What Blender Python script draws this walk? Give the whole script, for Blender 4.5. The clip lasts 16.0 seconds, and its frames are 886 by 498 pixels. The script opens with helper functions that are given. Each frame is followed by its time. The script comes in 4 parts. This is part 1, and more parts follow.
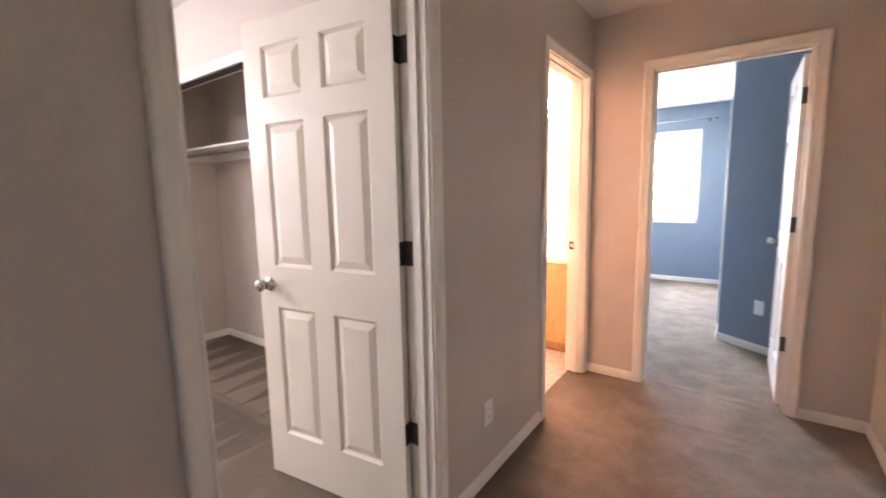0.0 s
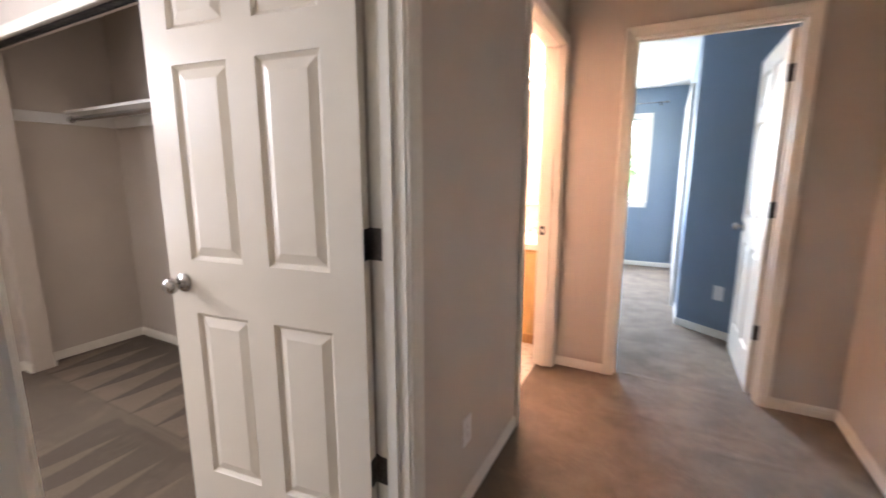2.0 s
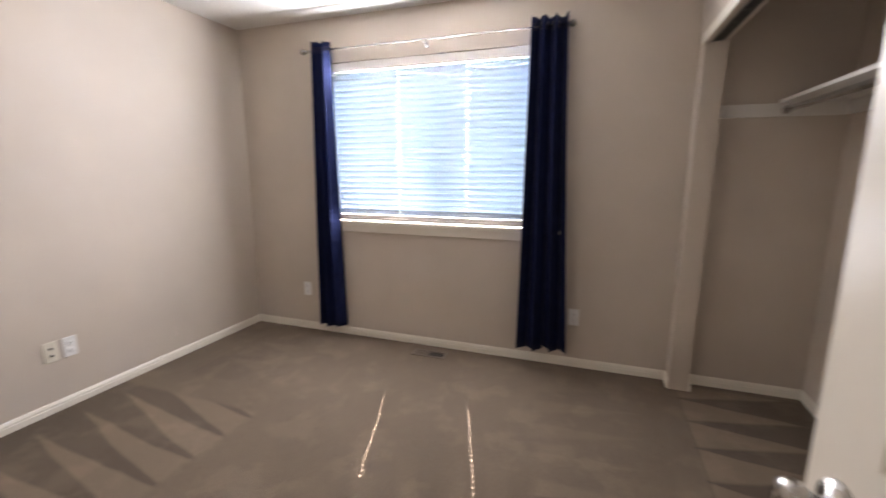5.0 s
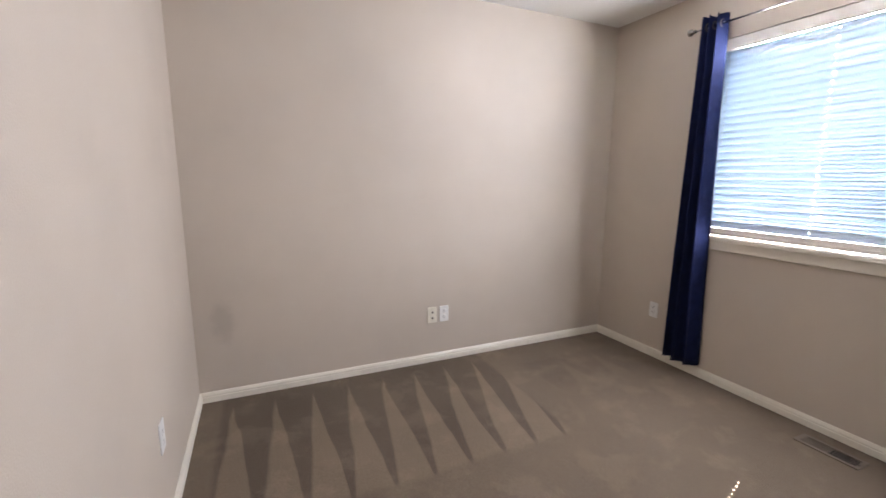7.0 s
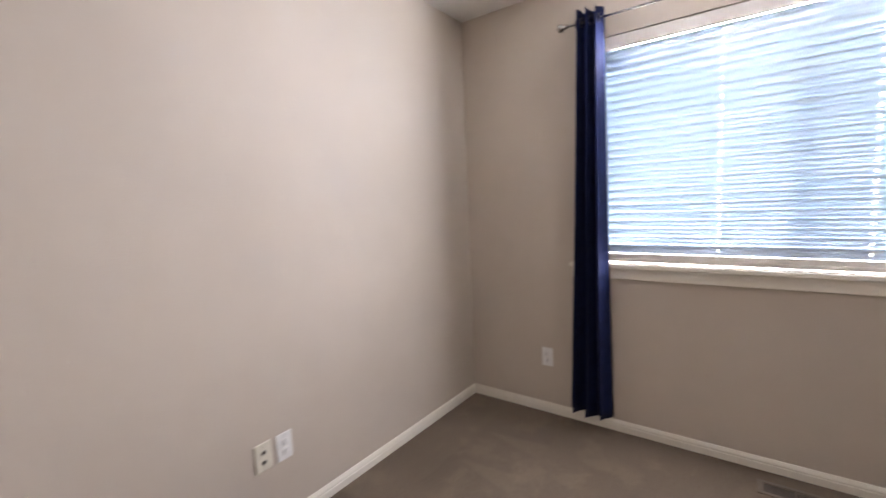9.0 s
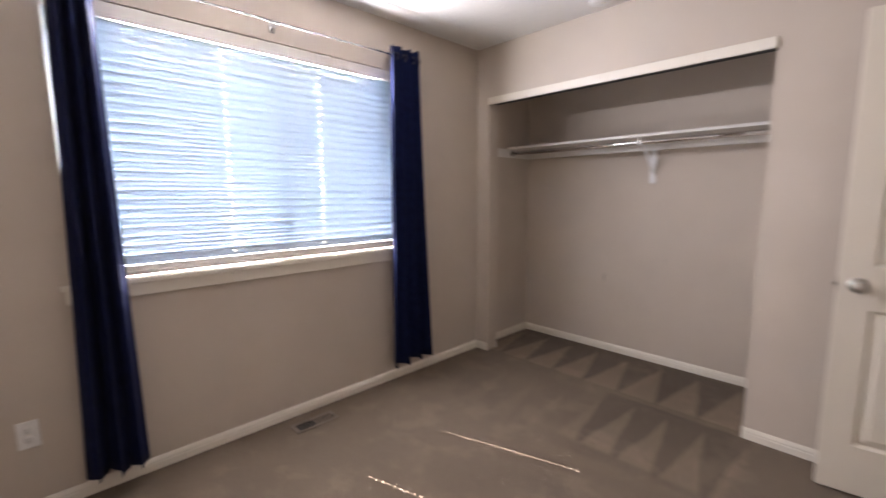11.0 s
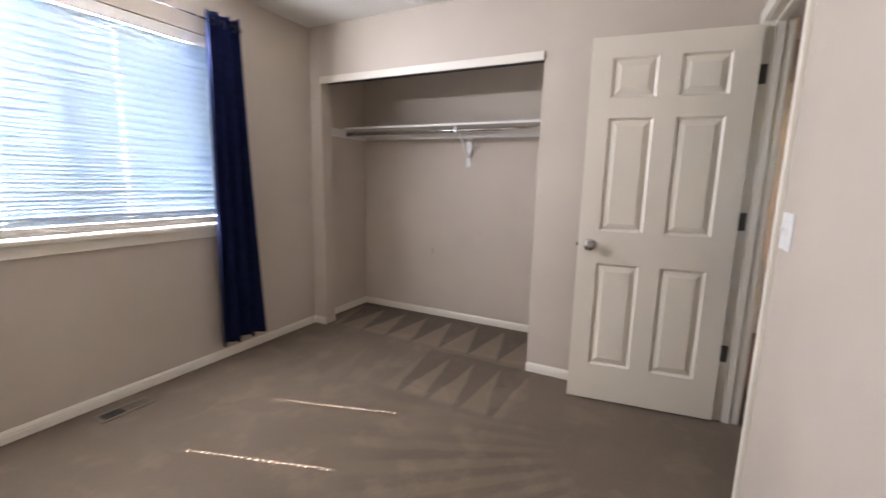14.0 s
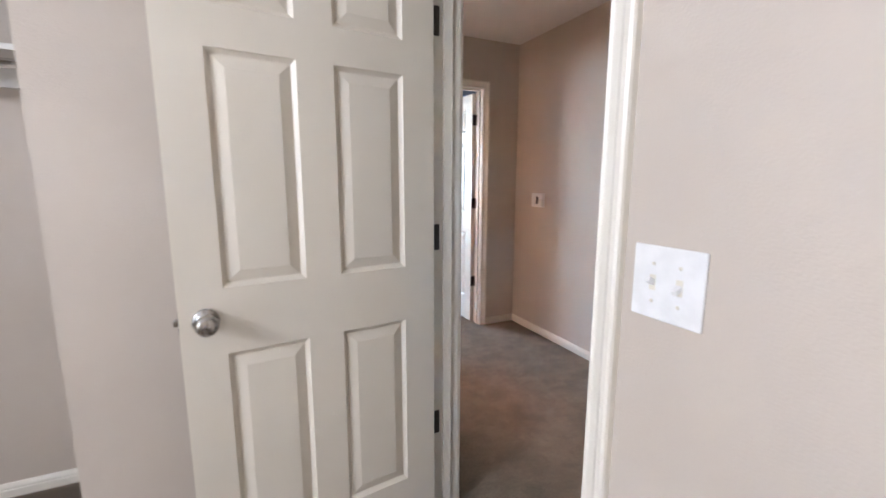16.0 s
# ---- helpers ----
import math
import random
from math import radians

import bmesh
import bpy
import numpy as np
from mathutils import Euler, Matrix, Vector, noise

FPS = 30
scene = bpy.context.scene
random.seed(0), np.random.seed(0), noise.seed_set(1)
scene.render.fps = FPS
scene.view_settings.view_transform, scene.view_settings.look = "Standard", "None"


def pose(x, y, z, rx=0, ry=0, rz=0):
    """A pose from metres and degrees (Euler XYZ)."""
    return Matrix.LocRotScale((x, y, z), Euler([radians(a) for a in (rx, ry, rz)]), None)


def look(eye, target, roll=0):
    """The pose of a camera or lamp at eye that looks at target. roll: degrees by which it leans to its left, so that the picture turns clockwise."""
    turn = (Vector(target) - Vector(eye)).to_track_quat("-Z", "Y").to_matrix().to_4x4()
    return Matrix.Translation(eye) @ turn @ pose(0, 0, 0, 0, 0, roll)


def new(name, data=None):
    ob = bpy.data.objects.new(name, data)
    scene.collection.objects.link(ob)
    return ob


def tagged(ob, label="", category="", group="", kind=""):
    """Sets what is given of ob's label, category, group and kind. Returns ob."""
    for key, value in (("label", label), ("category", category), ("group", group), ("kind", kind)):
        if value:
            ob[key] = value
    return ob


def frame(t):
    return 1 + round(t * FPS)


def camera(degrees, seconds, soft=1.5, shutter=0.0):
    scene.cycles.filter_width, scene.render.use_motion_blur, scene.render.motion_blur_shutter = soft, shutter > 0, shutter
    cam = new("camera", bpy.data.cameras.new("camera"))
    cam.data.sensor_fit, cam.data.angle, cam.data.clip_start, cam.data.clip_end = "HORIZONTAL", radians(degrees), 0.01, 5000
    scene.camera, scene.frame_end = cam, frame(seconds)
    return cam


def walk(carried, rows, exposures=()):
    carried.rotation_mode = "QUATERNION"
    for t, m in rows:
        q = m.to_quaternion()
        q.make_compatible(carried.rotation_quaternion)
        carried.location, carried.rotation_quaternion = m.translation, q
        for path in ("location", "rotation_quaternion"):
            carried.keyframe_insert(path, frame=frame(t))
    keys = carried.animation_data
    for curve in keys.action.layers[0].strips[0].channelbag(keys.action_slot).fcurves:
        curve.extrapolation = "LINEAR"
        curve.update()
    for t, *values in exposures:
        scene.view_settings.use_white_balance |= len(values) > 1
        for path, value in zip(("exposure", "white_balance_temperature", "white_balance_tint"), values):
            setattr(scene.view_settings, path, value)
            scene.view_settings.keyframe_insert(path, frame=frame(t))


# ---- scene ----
cam = camera(93.0, 16.0, shutter=0.5)
PATH = [
    (0, (0.208, 0.106, 1.315), (-0.95, 1.715, 1.052), -1.1),
    (0.5, (0.137, 0.165, 1.314), (-0.798, 1.912, 1.04), -1.5),
    (1, (0.036, 0.188, 1.31), (-0.735, 2.009, 1.012), -1.4),
    (1.5, (-0.015, 0.205, 1.304), (-0.7, 2.054, 0.97), -0.8),
    (2, (-0.08, 0.337, 1.29), (-1.001, 2.077, 0.941), 0.0),
    (2.5, (-0.191, 0.518, 1.318), (-1.468, 2.014, 0.955), 1.3),
    (3, (-0.353, 0.639, 1.31), (-1.908, 1.843, 0.947), 1.8),
    (3.5, (-0.512, 0.74, 1.335), (-2.282, 1.603, 0.986), 1.2),
    (4, (-0.689, 0.808, 1.341), (-2.628, 1.162, 1.004), 0.6),
    (4.2, (-0.777, 0.833, 1.336), (-2.746, 0.933, 0.999), 0.3),
    (4.5, (-0.855, 0.877, 1.34), (-2.812, 0.665, 0.991), 0.3),
    (5, (-0.917, 0.84, 1.334), (-2.772, 0.187, 0.969), 0.1),
    (7.3, (-1.191, 0.631, 1.3), (-1.95, -1.189, 0.969), 0.4),
    (7.5, (-1.204, 0.5, 1.299), (-1.994, -1.309, 0.977), 0.4),
    (8, (-1.23, 0.193, 1.305), (-2.187, -1.538, 1.006), 0.9),
    (8.1, (-1.256, 0.131, 1.294), (-2.249, -1.579, 0.995), 1.5),
    (8.2, (-1.279, 0.077, 1.289), (-2.318, -1.609, 1.007), 0.9),
    (10.3, (-1.585, -1.029, 1.334), (-3.495, -0.468, 1.147), -1.4),
    (10.5, (-1.566, -1.08, 1.322), (-3.369, -0.235, 1.127), -1.2),
    (11, (-1.466, -1.281, 1.317), (-2.893, 0.096, 1.056), -0.3),
    (11.5, (-1.295, -1.355, 1.319), (-2.336, 0.324, 1.005), 0.2),
    (12, (-1.16, -1.387, 1.301), (-1.965, 0.411, 0.959), 0.3),
    (12.5, (-1.127, -1.446, 1.301), (-1.97, 0.334, 0.955), 0.2),
    (13, (-1.111, -1.451, 1.29), (-2.069, 0.271, 0.95), 0.1),
    (13.5, (-1.123, -1.435, 1.29), (-2.172, 0.234, 0.952), 0.3),
    (14, (-1.167, -1.323, 1.271), (-2.065, 0.435, 0.947), 1.4),
    (14.5, (-1.243, -1.035, 1.305), (-1.691, 0.889, 0.993), 1.7),
    (15, (-1.3, -0.72, 1.284), (-1.289, 1.26, 0.999), 1.6),
    (15.5, (-1.342, -0.403, 1.309), (-0.917, 1.524, 0.981), 0.8),
    (15.8, (-1.369, -0.165, 1.284), (-0.648, 1.674, 0.975), 0.6),
    (16, (-1.381, -0.075, 1.294), (-0.553, 1.717, 0.974), 0.1),
]
EXPOSURES = [(0.0, 5.8, 6700, 26), (0.5, 5.8, 6250, 21), (1.5, 5.6, 6250, 18), (2.0, 5.6, 6500, 20), (2.5, 5.6, 6850, 22), (3.5, 5.58, 6600, 18), (4.5, 5.15, 6650, 18), (7.5, 5.05, 6350, 17), (11.0, 4.95, 6650, 22), (12.0, 5.05, 6600, 20), (13.5, 5.08, 6500, 18), (16.0, 5.36, 6050, 15)]
walk(cam, [(t, look(eye, target, roll)) for t, eye, target, roll in PATH], EXPOSURES)

# ---- world, sun, exposure ----
SUN_WAY = Vector((0.775, 0.25, -1.0))
world = bpy.data.worlds.new("sky")
scene.world = world
world.use_nodes = True
wn = world.node_tree
sky = wn.nodes.new("ShaderNodeTexSky")
sky.sky_type = "NISHITA"
sky.sun_disc = False
sky.sun_elevation = math.atan2(1.0, math.hypot(0.775, 0.25))
sky.sun_rotation = math.atan2(-0.775, -0.25)
wn.nodes["Background"].inputs["Strength"].default_value = 0.15
wn.links.new(sky.outputs[0], wn.nodes["Background"].inputs["Color"])
sun_data = bpy.data.lights.new("sun", "SUN")
sun_data.energy = 4.8
sun_data.angle = radians(0.3)
sun_data.color = (1.0, 0.95, 0.88)
sun_lamp = new("sun", sun_data)
sun_lamp.matrix_world = look((-12, -6, 14), Vector((-12, -6, 14)) + SUN_WAY)

# the sky's light that comes in past the closed blinds: over the sill and under the valance of the bedroom window
SLATS, SLAT_LOW, SLAT_PITCH = 25, 1.022, 0.0423
for level, depth, watts in ((0.951, -3.756, 0.45), (2.0465, -3.802, 1.6)):
    gap = bpy.data.lights.new("window_daylight", "AREA")
    gap.shape, gap.size, gap.size_y, gap.energy = "RECTANGLE", 1.36, 0.010, watts
    gap.color = (0.94, 0.97, 1.0)
    new("window_daylight", gap).matrix_world = look((depth, -0.30, level), (0.0, -0.30, level))


# the sky in the part of the blue room's window that stands beside the doorway
north = bpy.data.lights.new("window_daylight", "AREA")
north.shape, north.size, north.size_y, north.energy = "RECTANGLE", 1.0, 1.1, 4.5
north.color = (0.70, 0.86, 1.0)
new("window_daylight", north).matrix_world = look((-1.68, 7.035, 1.535), (-1.68, 0.0, 1.535))


# ---- materials ----
class Nodes:
    """A small writer of node trees for one material."""

    def __init__(self, name):
        self.mat = bpy.data.materials.new(name)
        self.mat.use_nodes = True
        self.tree = self.mat.node_tree
        self.bsdf = self.tree.nodes["Principled BSDF"]
        self.where = self.tree.nodes.new("ShaderNodeTexCoord").outputs["Object"]

    def put(self, socket, value):
        if isinstance(value, bpy.types.NodeSocket):
            self.tree.links.new(value, socket)
        else:
            socket.default_value = value

    def math(self, op, a, b=0.0, c=0.0):
        n = self.tree.nodes.new("ShaderNodeMath")
        n.operation = op
        for s, v in zip(n.inputs, (a, b, c)):
            self.put(s, v)
        return n.outputs[0]

    def noise(self, scale, detail=2.0, where=None, rough=0.5):
        n = self.tree.nodes.new("ShaderNodeTexNoise")
        self.put(n.inputs["Vector"], where or self.where)
        n.inputs["Scale"].default_value = scale
        n.inputs["Detail"].default_value = detail
        n.inputs["Roughness"].default_value = rough
        return n.outputs["Fac"]

    def mapped(self, scale=(1, 1, 1), turn=(0, 0, 0), place=(0, 0, 0)):
        n = self.tree.nodes.new("ShaderNodeMapping")
        self.put(n.inputs["Vector"], self.where)
        n.inputs["Scale"].default_value = scale
        n.inputs["Rotation"].default_value = [radians(a) for a in turn]
        n.inputs["Location"].default_value = place
        return n.outputs[0]

    def ramp(self, value, low, high, a=0.0, b=1.0):
        n = self.tree.nodes.new("ShaderNodeMapRange")
        n.interpolation_type = "SMOOTHSTEP"
        for s, v in zip(n.inputs, (value, low, high, a, b)):
            self.put(s, v)
        return n.outputs[0]

    def tint(self, colour, factor):
        """The colour, made lighter or darker by a factor."""
        n = self.tree.nodes.new("ShaderNodeVectorMath")
        n.operation = "SCALE"
        self.put(n.inputs[0], colour if isinstance(colour, bpy.types.NodeSocket) else colour[:3])
        self.put(n.inputs["Scale"], factor)
        return n.outputs[0]

    def mix(self, fac, a, b):
        n = self.tree.nodes.new("ShaderNodeMix")
        n.data_type = "RGBA"
        self.put(n.inputs["Factor"], fac)
        self.put(n.inputs["A"], a if isinstance(a, bpy.types.NodeSocket) else (*a, 1))
        self.put(n.inputs["B"], b if isinstance(b, bpy.types.NodeSocket) else (*b, 1))
        return n.outputs["Result"]

    def bump(self, height, distance, strength=1.0):
        n = self.tree.nodes.new("ShaderNodeBump")
        n.inputs["Distance"].default_value = distance
        n.inputs["Strength"].default_value = strength
        self.put(n.inputs["Height"], height)
        self.put(self.bsdf.inputs["Normal"], n.outputs[0])

    def set(self, **values):
        for k, v in values.items():
            self.put(self.bsdf.inputs[k.replace("_", " ")], v)
        return self


def paint(name, colour, rough, peel=220.0, depth=0.0006, blotch=0.05, smudges=()):
    """Wall or trim paint: faint roller blotches and a fine orange peel."""
    n = Nodes(name)
    big = n.noise(1.7, 3)
    fine = n.noise(peel, 2)
    value = n.ramp(big, 0.25, 0.75, 1 - blotch, 1 + blotch)
    for at, size, loss in smudges:
        d = n.tree.nodes.new("ShaderNodeVectorMath")
        d.operation = "LENGTH"
        n.put(d.inputs[0], n.mapped([1 / a for a in size], place=[-p / a for p, a in zip(at, size)]))
        worn = n.math("ADD", d.outputs["Value"], n.math("MULTIPLY", n.math("SUBTRACT", n.noise(18, 3), 0.5), 0.8))
        value = n.math("MULTIPLY", value, n.ramp(worn, 0.3, 1.1, 1 - loss, 1.0))
    n.set(Base_Color=n.tint(colour, value),
          Roughness=n.ramp(fine, 0.3, 0.7, rough - 0.06, rough + 0.06))
    n.bump(n.math("ADD", fine, n.math("MULTIPLY", n.noise(peel / 4, 2), 0.6)), depth)
    return n.mat


def metal(name, colour, rough, scale=120.0):
    n = Nodes(name)
    n.set(Base_Color=n.tint(colour, n.ramp(n.noise(scale, 3), 0.3, 0.7, 0.85, 1.1)), Metallic=1.0,
          Roughness=n.ramp(n.noise(scale * 0.3, 3), 0.3, 0.7, rough * 0.8, rough * 1.25))
    return n.mat


def plastic(name, colour, rough=0.4):
    n = Nodes(name)
    n.set(Base_Color=n.tint(colour, n.ramp(n.noise(30, 3), 0.3, 0.7, 0.95, 1.04)),
          Roughness=n.ramp(n.noise(90, 2), 0.3, 0.7, rough - 0.06, rough + 0.08))
    return n.mat


GREIGE = paint("greige_wall_paint", (0.55, 0.482, 0.412), 0.62)
GREIGE_SCUFFED = paint("greige_wall_paint_scuffed", (0.55, 0.482, 0.412), 0.62, smudges=(((-0.95, -1.925, 0.47), (0.075, 0.2, 0.15), 0.16), ((-3.02, 2.09, 0.62), (0.010, 0.05, 0.05), 0.25), ((-2.55, 2.09, 0.80), (0.006, 0.05, 0.04), 0.2)))
BLUE = paint("slate_blue_wall_paint", (0.195, 0.255, 0.325), 0.62)
CREAM = paint("cream_bath_paint", (0.80, 0.72, 0.62), 0.5)
CEILING = paint("white_ceiling_texture", (0.78, 0.76, 0.73), 0.9, 60.0, 0.003, 0.03)
TRIM = paint("white_trim_paint", (0.78, 0.737, 0.65), 0.34, 90.0, 0.0002, 0.02)
DOOR = paint("white_door_paint", (0.77, 0.712, 0.61), 0.36, 160.0, 0.0002, 0.025)
STUCCO = paint("exterior_stucco", (0.55, 0.5, 0.43), 0.9, 60.0, 0.003, 0.06)
SHELF = paint("white_shelf_board", (0.74, 0.72, 0.68), 0.4, 60.0, 0.0002, 0.03)
NICKEL = metal("satin_nickel", (0.50, 0.48, 0.455), 0.26)
ROD_METAL = metal("brushed_rod_steel", (0.34, 0.33, 0.32), 0.24)
CHROME = metal("chrome", (0.8, 0.8, 0.8), 0.12)
BRONZE = metal("aged_hinge_metal", (0.10, 0.09, 0.085), 0.42)
TRACK = metal("dark_track_metal", (0.10, 0.10, 0.10), 0.5)
WHITE_PLASTIC = plastic("white_plate_plastic", (0.80, 0.80, 0.79), 0.35)
ALMOND_PLASTIC = plastic("almond_plate_plastic", (0.72, 0.68, 0.58), 0.35)
DARK_PLASTIC = plastic("dark_plastic", (0.03, 0.03, 0.03), 0.4)
SHADOW_BLACK = plastic("black_duct_shade", (0.008, 0.008, 0.008), 0.9)
VINYL = plastic("white_vinyl", (0.80, 0.80, 0.80), 0.4)
TAN_METAL = plastic("tan_register_enamel", (0.16, 0.125, 0.096), 0.5)
COUNTER = plastic("cultured_marble", (0.82, 0.78, 0.72), 0.2)


def carpet_material():
    """Taupe cut pile; the wedges are the pile brushed to and fro by a vacuum cleaner."""
    n = Nodes("taupe_carpet")
    wob = n.math("MULTIPLY", n.math("SUBTRACT", n.noise(9, 2), 0.5), 0.10)
    wide = n.math("MULTIPLY", n.math("SUBTRACT", n.noise(2.2, 2), 0.5), 0.22)
    split = n.tree.nodes.new("ShaderNodeSeparateXYZ")
    n.put(split.inputs[0], n.where)
    x, y = split.outputs[0], split.outputs[1]

    def zone(period, start, share, lean, spread, centre, v0, v1, u0, u1):
        """Wedges side by side along x that open from v0 to v1, lean sideways on the way and spread from a centre."""
        t = n.math("DIVIDE", n.math("SUBTRACT", n.math("ADD", y, n.math("MULTIPLY", wob, 0.35)), v0), v1 - v0)
        slope = n.math("ADD", n.math("MULTIPLY", n.math("SUBTRACT", x, centre), -spread), lean)
        s = n.math("SUBTRACT", n.math("SUBTRACT", x, start), n.math("MULTIPLY", t, slope))
        s = n.math("ADD", s, n.math("ADD", n.math("MULTIPLY", wide, 0.25), n.math("MULTIPLY", wob, 0.08)))
        saw = n.math("FRACT", n.math("DIVIDE", s, period))
        wedge = n.math("MULTIPLY", n.ramp(n.math("SUBTRACT", n.math("MULTIPLY", t, share), saw), -0.05, 0.05), n.ramp(saw, 0.0, 0.05))
        inside = n.math("MULTIPLY", n.ramp(t, -0.12, -0.08), n.ramp(n.math("ADD", t, n.math("MULTIPLY", wob, 0.8)), 0.98, 1.04, 1.0, 0.0))
        return wedge, n.math("MULTIPLY", inside, n.math("MULTIPLY", n.ramp(x, u0, u0 + 0.04), n.ramp(x, u1 - 0.04, u1, 1.0, 0.0)))

    shade = n.ramp(n.noise(1.6, 4), 0.3, 0.7, 0.92, 1.08)
    for args, strength in (((0.245, -2.74, 0.98, -0.09, 0.0, 0.0, 2.00, 1.40, -3.76, -1.78), 0.56),
                           ((0.194, -2.224, 0.84, -0.047, 0.0, 0.0, 1.29, 0.70, -2.62, -1.80), 0.42),
                           ((0.219, -1.198, 0.90, 0.04, 0.20, -1.85, -1.82, -0.86, -2.62, -0.90), 0.52),
                           ((0.30, -3.40, 0.5, -0.05, 0.0, 0.0, -1.60, -1.25, -3.6, -2.8), 0.14),
                           ((0.24, -3.55, 0.6, 0.05, 0.0, 0.0, 1.20, 0.60, -3.5, -2.7), 0.10)):
        wedge, inside = zone(*args)
        mark = n.math("MULTIPLY", n.math("MULTIPLY", n.math("SUBTRACT", wedge, 0.55), inside), strength)
        shade = n.math("ADD", shade, mark)
    # strokes that fan out from the doorway
    fx, fy = n.math("SUBTRACT", x, -1.05), n.math("SUBTRACT", y, 0.78)
    ang = n.math("ARCTAN2", fy, fx)
    far = n.math("SQRT", n.math("ADD", n.math("MULTIPLY", fx, fx), n.math("MULTIPLY", fy, fy)))
    fan = n.ramp(n.math("PINGPONG", n.math("ADD", ang, n.math("MULTIPLY", wob, 0.4)), 0.066), 0.022, 0.044, -0.6, 0.4)
    within = n.math("MULTIPLY", n.ramp(far, 0.45, 0.65), n.ramp(far, 1.25, 1.75, 1.0, 0.0))
    within = n.math("MULTIPLY", within, n.ramp(y, -0.6, -0.35))
    within = n.math("MULTIPLY", within, n.ramp(x, -0.9, -0.95))
    within = n.math("MULTIPLY", within, n.ramp(y, 0.7, 0.9, 1.0, 0.0))
    shade = n.math("ADD", shade, n.math("MULTIPLY", n.math("MULTIPLY", fan, within), n.ramp(n.noise(1.3, 2), 0.35, 0.6, 0.05, 0.20)))
    # trodden patches
    blot = n.ramp(n.noise(4.5, 3, rough=0.6), 0.50, 0.64, 0.0, 0.17)
    shade = n.math("ADD", shade, blot)
    # pile laid over on the busy hall way, plus an even lift in tone
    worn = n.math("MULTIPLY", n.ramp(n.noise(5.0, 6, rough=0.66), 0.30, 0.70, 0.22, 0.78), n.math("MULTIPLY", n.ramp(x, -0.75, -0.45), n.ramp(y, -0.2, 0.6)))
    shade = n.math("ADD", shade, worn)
    seam = n.math("ABSOLUTE", n.math("SUBTRACT", n.math("ADD", y, n.math("MULTIPLY", wob, 0.05)), 1.40))
    shade = n.math("MULTIPLY", shade, n.math("MAXIMUM", n.ramp(seam, 0.004, 0.012, 0.80, 1.0), n.ramp(x, -1.75, -1.72)))
    # ridges where the hall carpet is joined and stretched
    ridge = None
    for at, x0, x1, tilt in ((2.68, -0.36, 0.46, 0.04), (3.17, -0.30, 0.45, -0.06), (2.50, 0.16, 0.60, 0.05)):
        across = n.math("SUBTRACT", n.math("SUBTRACT", n.math("ADD", y, n.math("MULTIPLY", wob, 0.22)), at), n.math("MULTIPLY", x, tilt))
        reach = n.math("MULTIPLY", n.ramp(x, x0, x0 + 0.08), n.ramp(x, x1 - 0.15, x1, 1.0, 0.0))
        hump = n.math("MULTIPLY", n.ramp(n.math("ABSOLUTE", across), 0.0, 0.036, 1.0, 0.0), reach)
        ridge = hump if ridge is None else n.math("ADD", ridge, hump)
    tuft = n.noise(420, 2, rough=0.7)
    shade = n.math("MULTIPLY", shade, n.ramp(tuft, 0.25, 0.75, 0.72, 1.22))
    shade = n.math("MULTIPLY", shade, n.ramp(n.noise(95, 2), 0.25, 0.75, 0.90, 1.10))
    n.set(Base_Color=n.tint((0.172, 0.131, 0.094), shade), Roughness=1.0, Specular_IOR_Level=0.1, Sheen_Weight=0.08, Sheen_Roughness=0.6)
    n.bump(n.math("ADD", n.math("ADD", tuft, n.noise(95, 2)), n.math("MULTIPLY", ridge, 1.3)), 0.004, 0.8)
    return n.mat


def wood(name, colour, grain_axis="Z"):
    n = Nodes(name)
    at = n.mapped((14, 14, 1.2))
    g = n.noise(6, 4, at)
    n.set(Base_Color=n.tint(colour, n.ramp(g, 0.3, 0.7, 0.8, 1.15)), Roughness=0.38)
    n.bump(g, 0.0005)
    return n.mat


def cloth_material():
    n = Nodes("navy_curtain_cloth")
    weave = n.noise(900, 1)
    n.set(Base_Color=n.tint((0.006, 0.0105, 0.046), n.ramp(n.noise(25, 3), 0.3, 0.7, 0.85, 1.15)), Roughness=0.85, Specular_IOR_Level=0.15, Sheen_Weight=0.02, Sheen_Roughness=0.4)
    n.bump(weave, 0.0006)
    return n.mat


def thin_material(name, colour, share, gloss=0.12):
    """A thin sheet that lets part of the light through, like slats of white vinyl."""
    n = Nodes(name)
    n.set(Base_Color=(*colour, 1), Roughness=0.45)
    tr = n.tree.nodes.new("ShaderNodeBsdfTranslucent")
    tr.inputs["Color"].default_value = (*colour, 1)
    m = n.tree.nodes.new("ShaderNodeMixShader")
    m.inputs[0].default_value = share
    n.tree.links.new(n.bsdf.outputs[0], m.inputs[1])
    n.tree.links.new(tr.outputs[0], m.inputs[2])
    n.tree.links.new(m.outputs[0], n.tree.nodes["Material Output"].inputs["Surface"])
    return n.mat


def clear_material(name, clear, colour=(1, 1, 1), rough=0.0):
    """A pane or a mesh screen: mostly seen through, with some gloss or dark threads."""
    n = Nodes(name)
    n.set(Base_Color=(*colour, 1), Roughness=rough)
    tr = n.tree.nodes.new("ShaderNodeBsdfTransparent")
    m = n.tree.nodes.new("ShaderNodeMixShader")
    m.inputs[0].default_value = clear
    n.tree.links.new(n.bsdf.outputs[0], m.inputs[1])
    n.tree.links.new(tr.outputs[0], m.inputs[2])
    n.tree.links.new(m.outputs[0], n.tree.nodes["Material Output"].inputs["Surface"])
    return n.mat


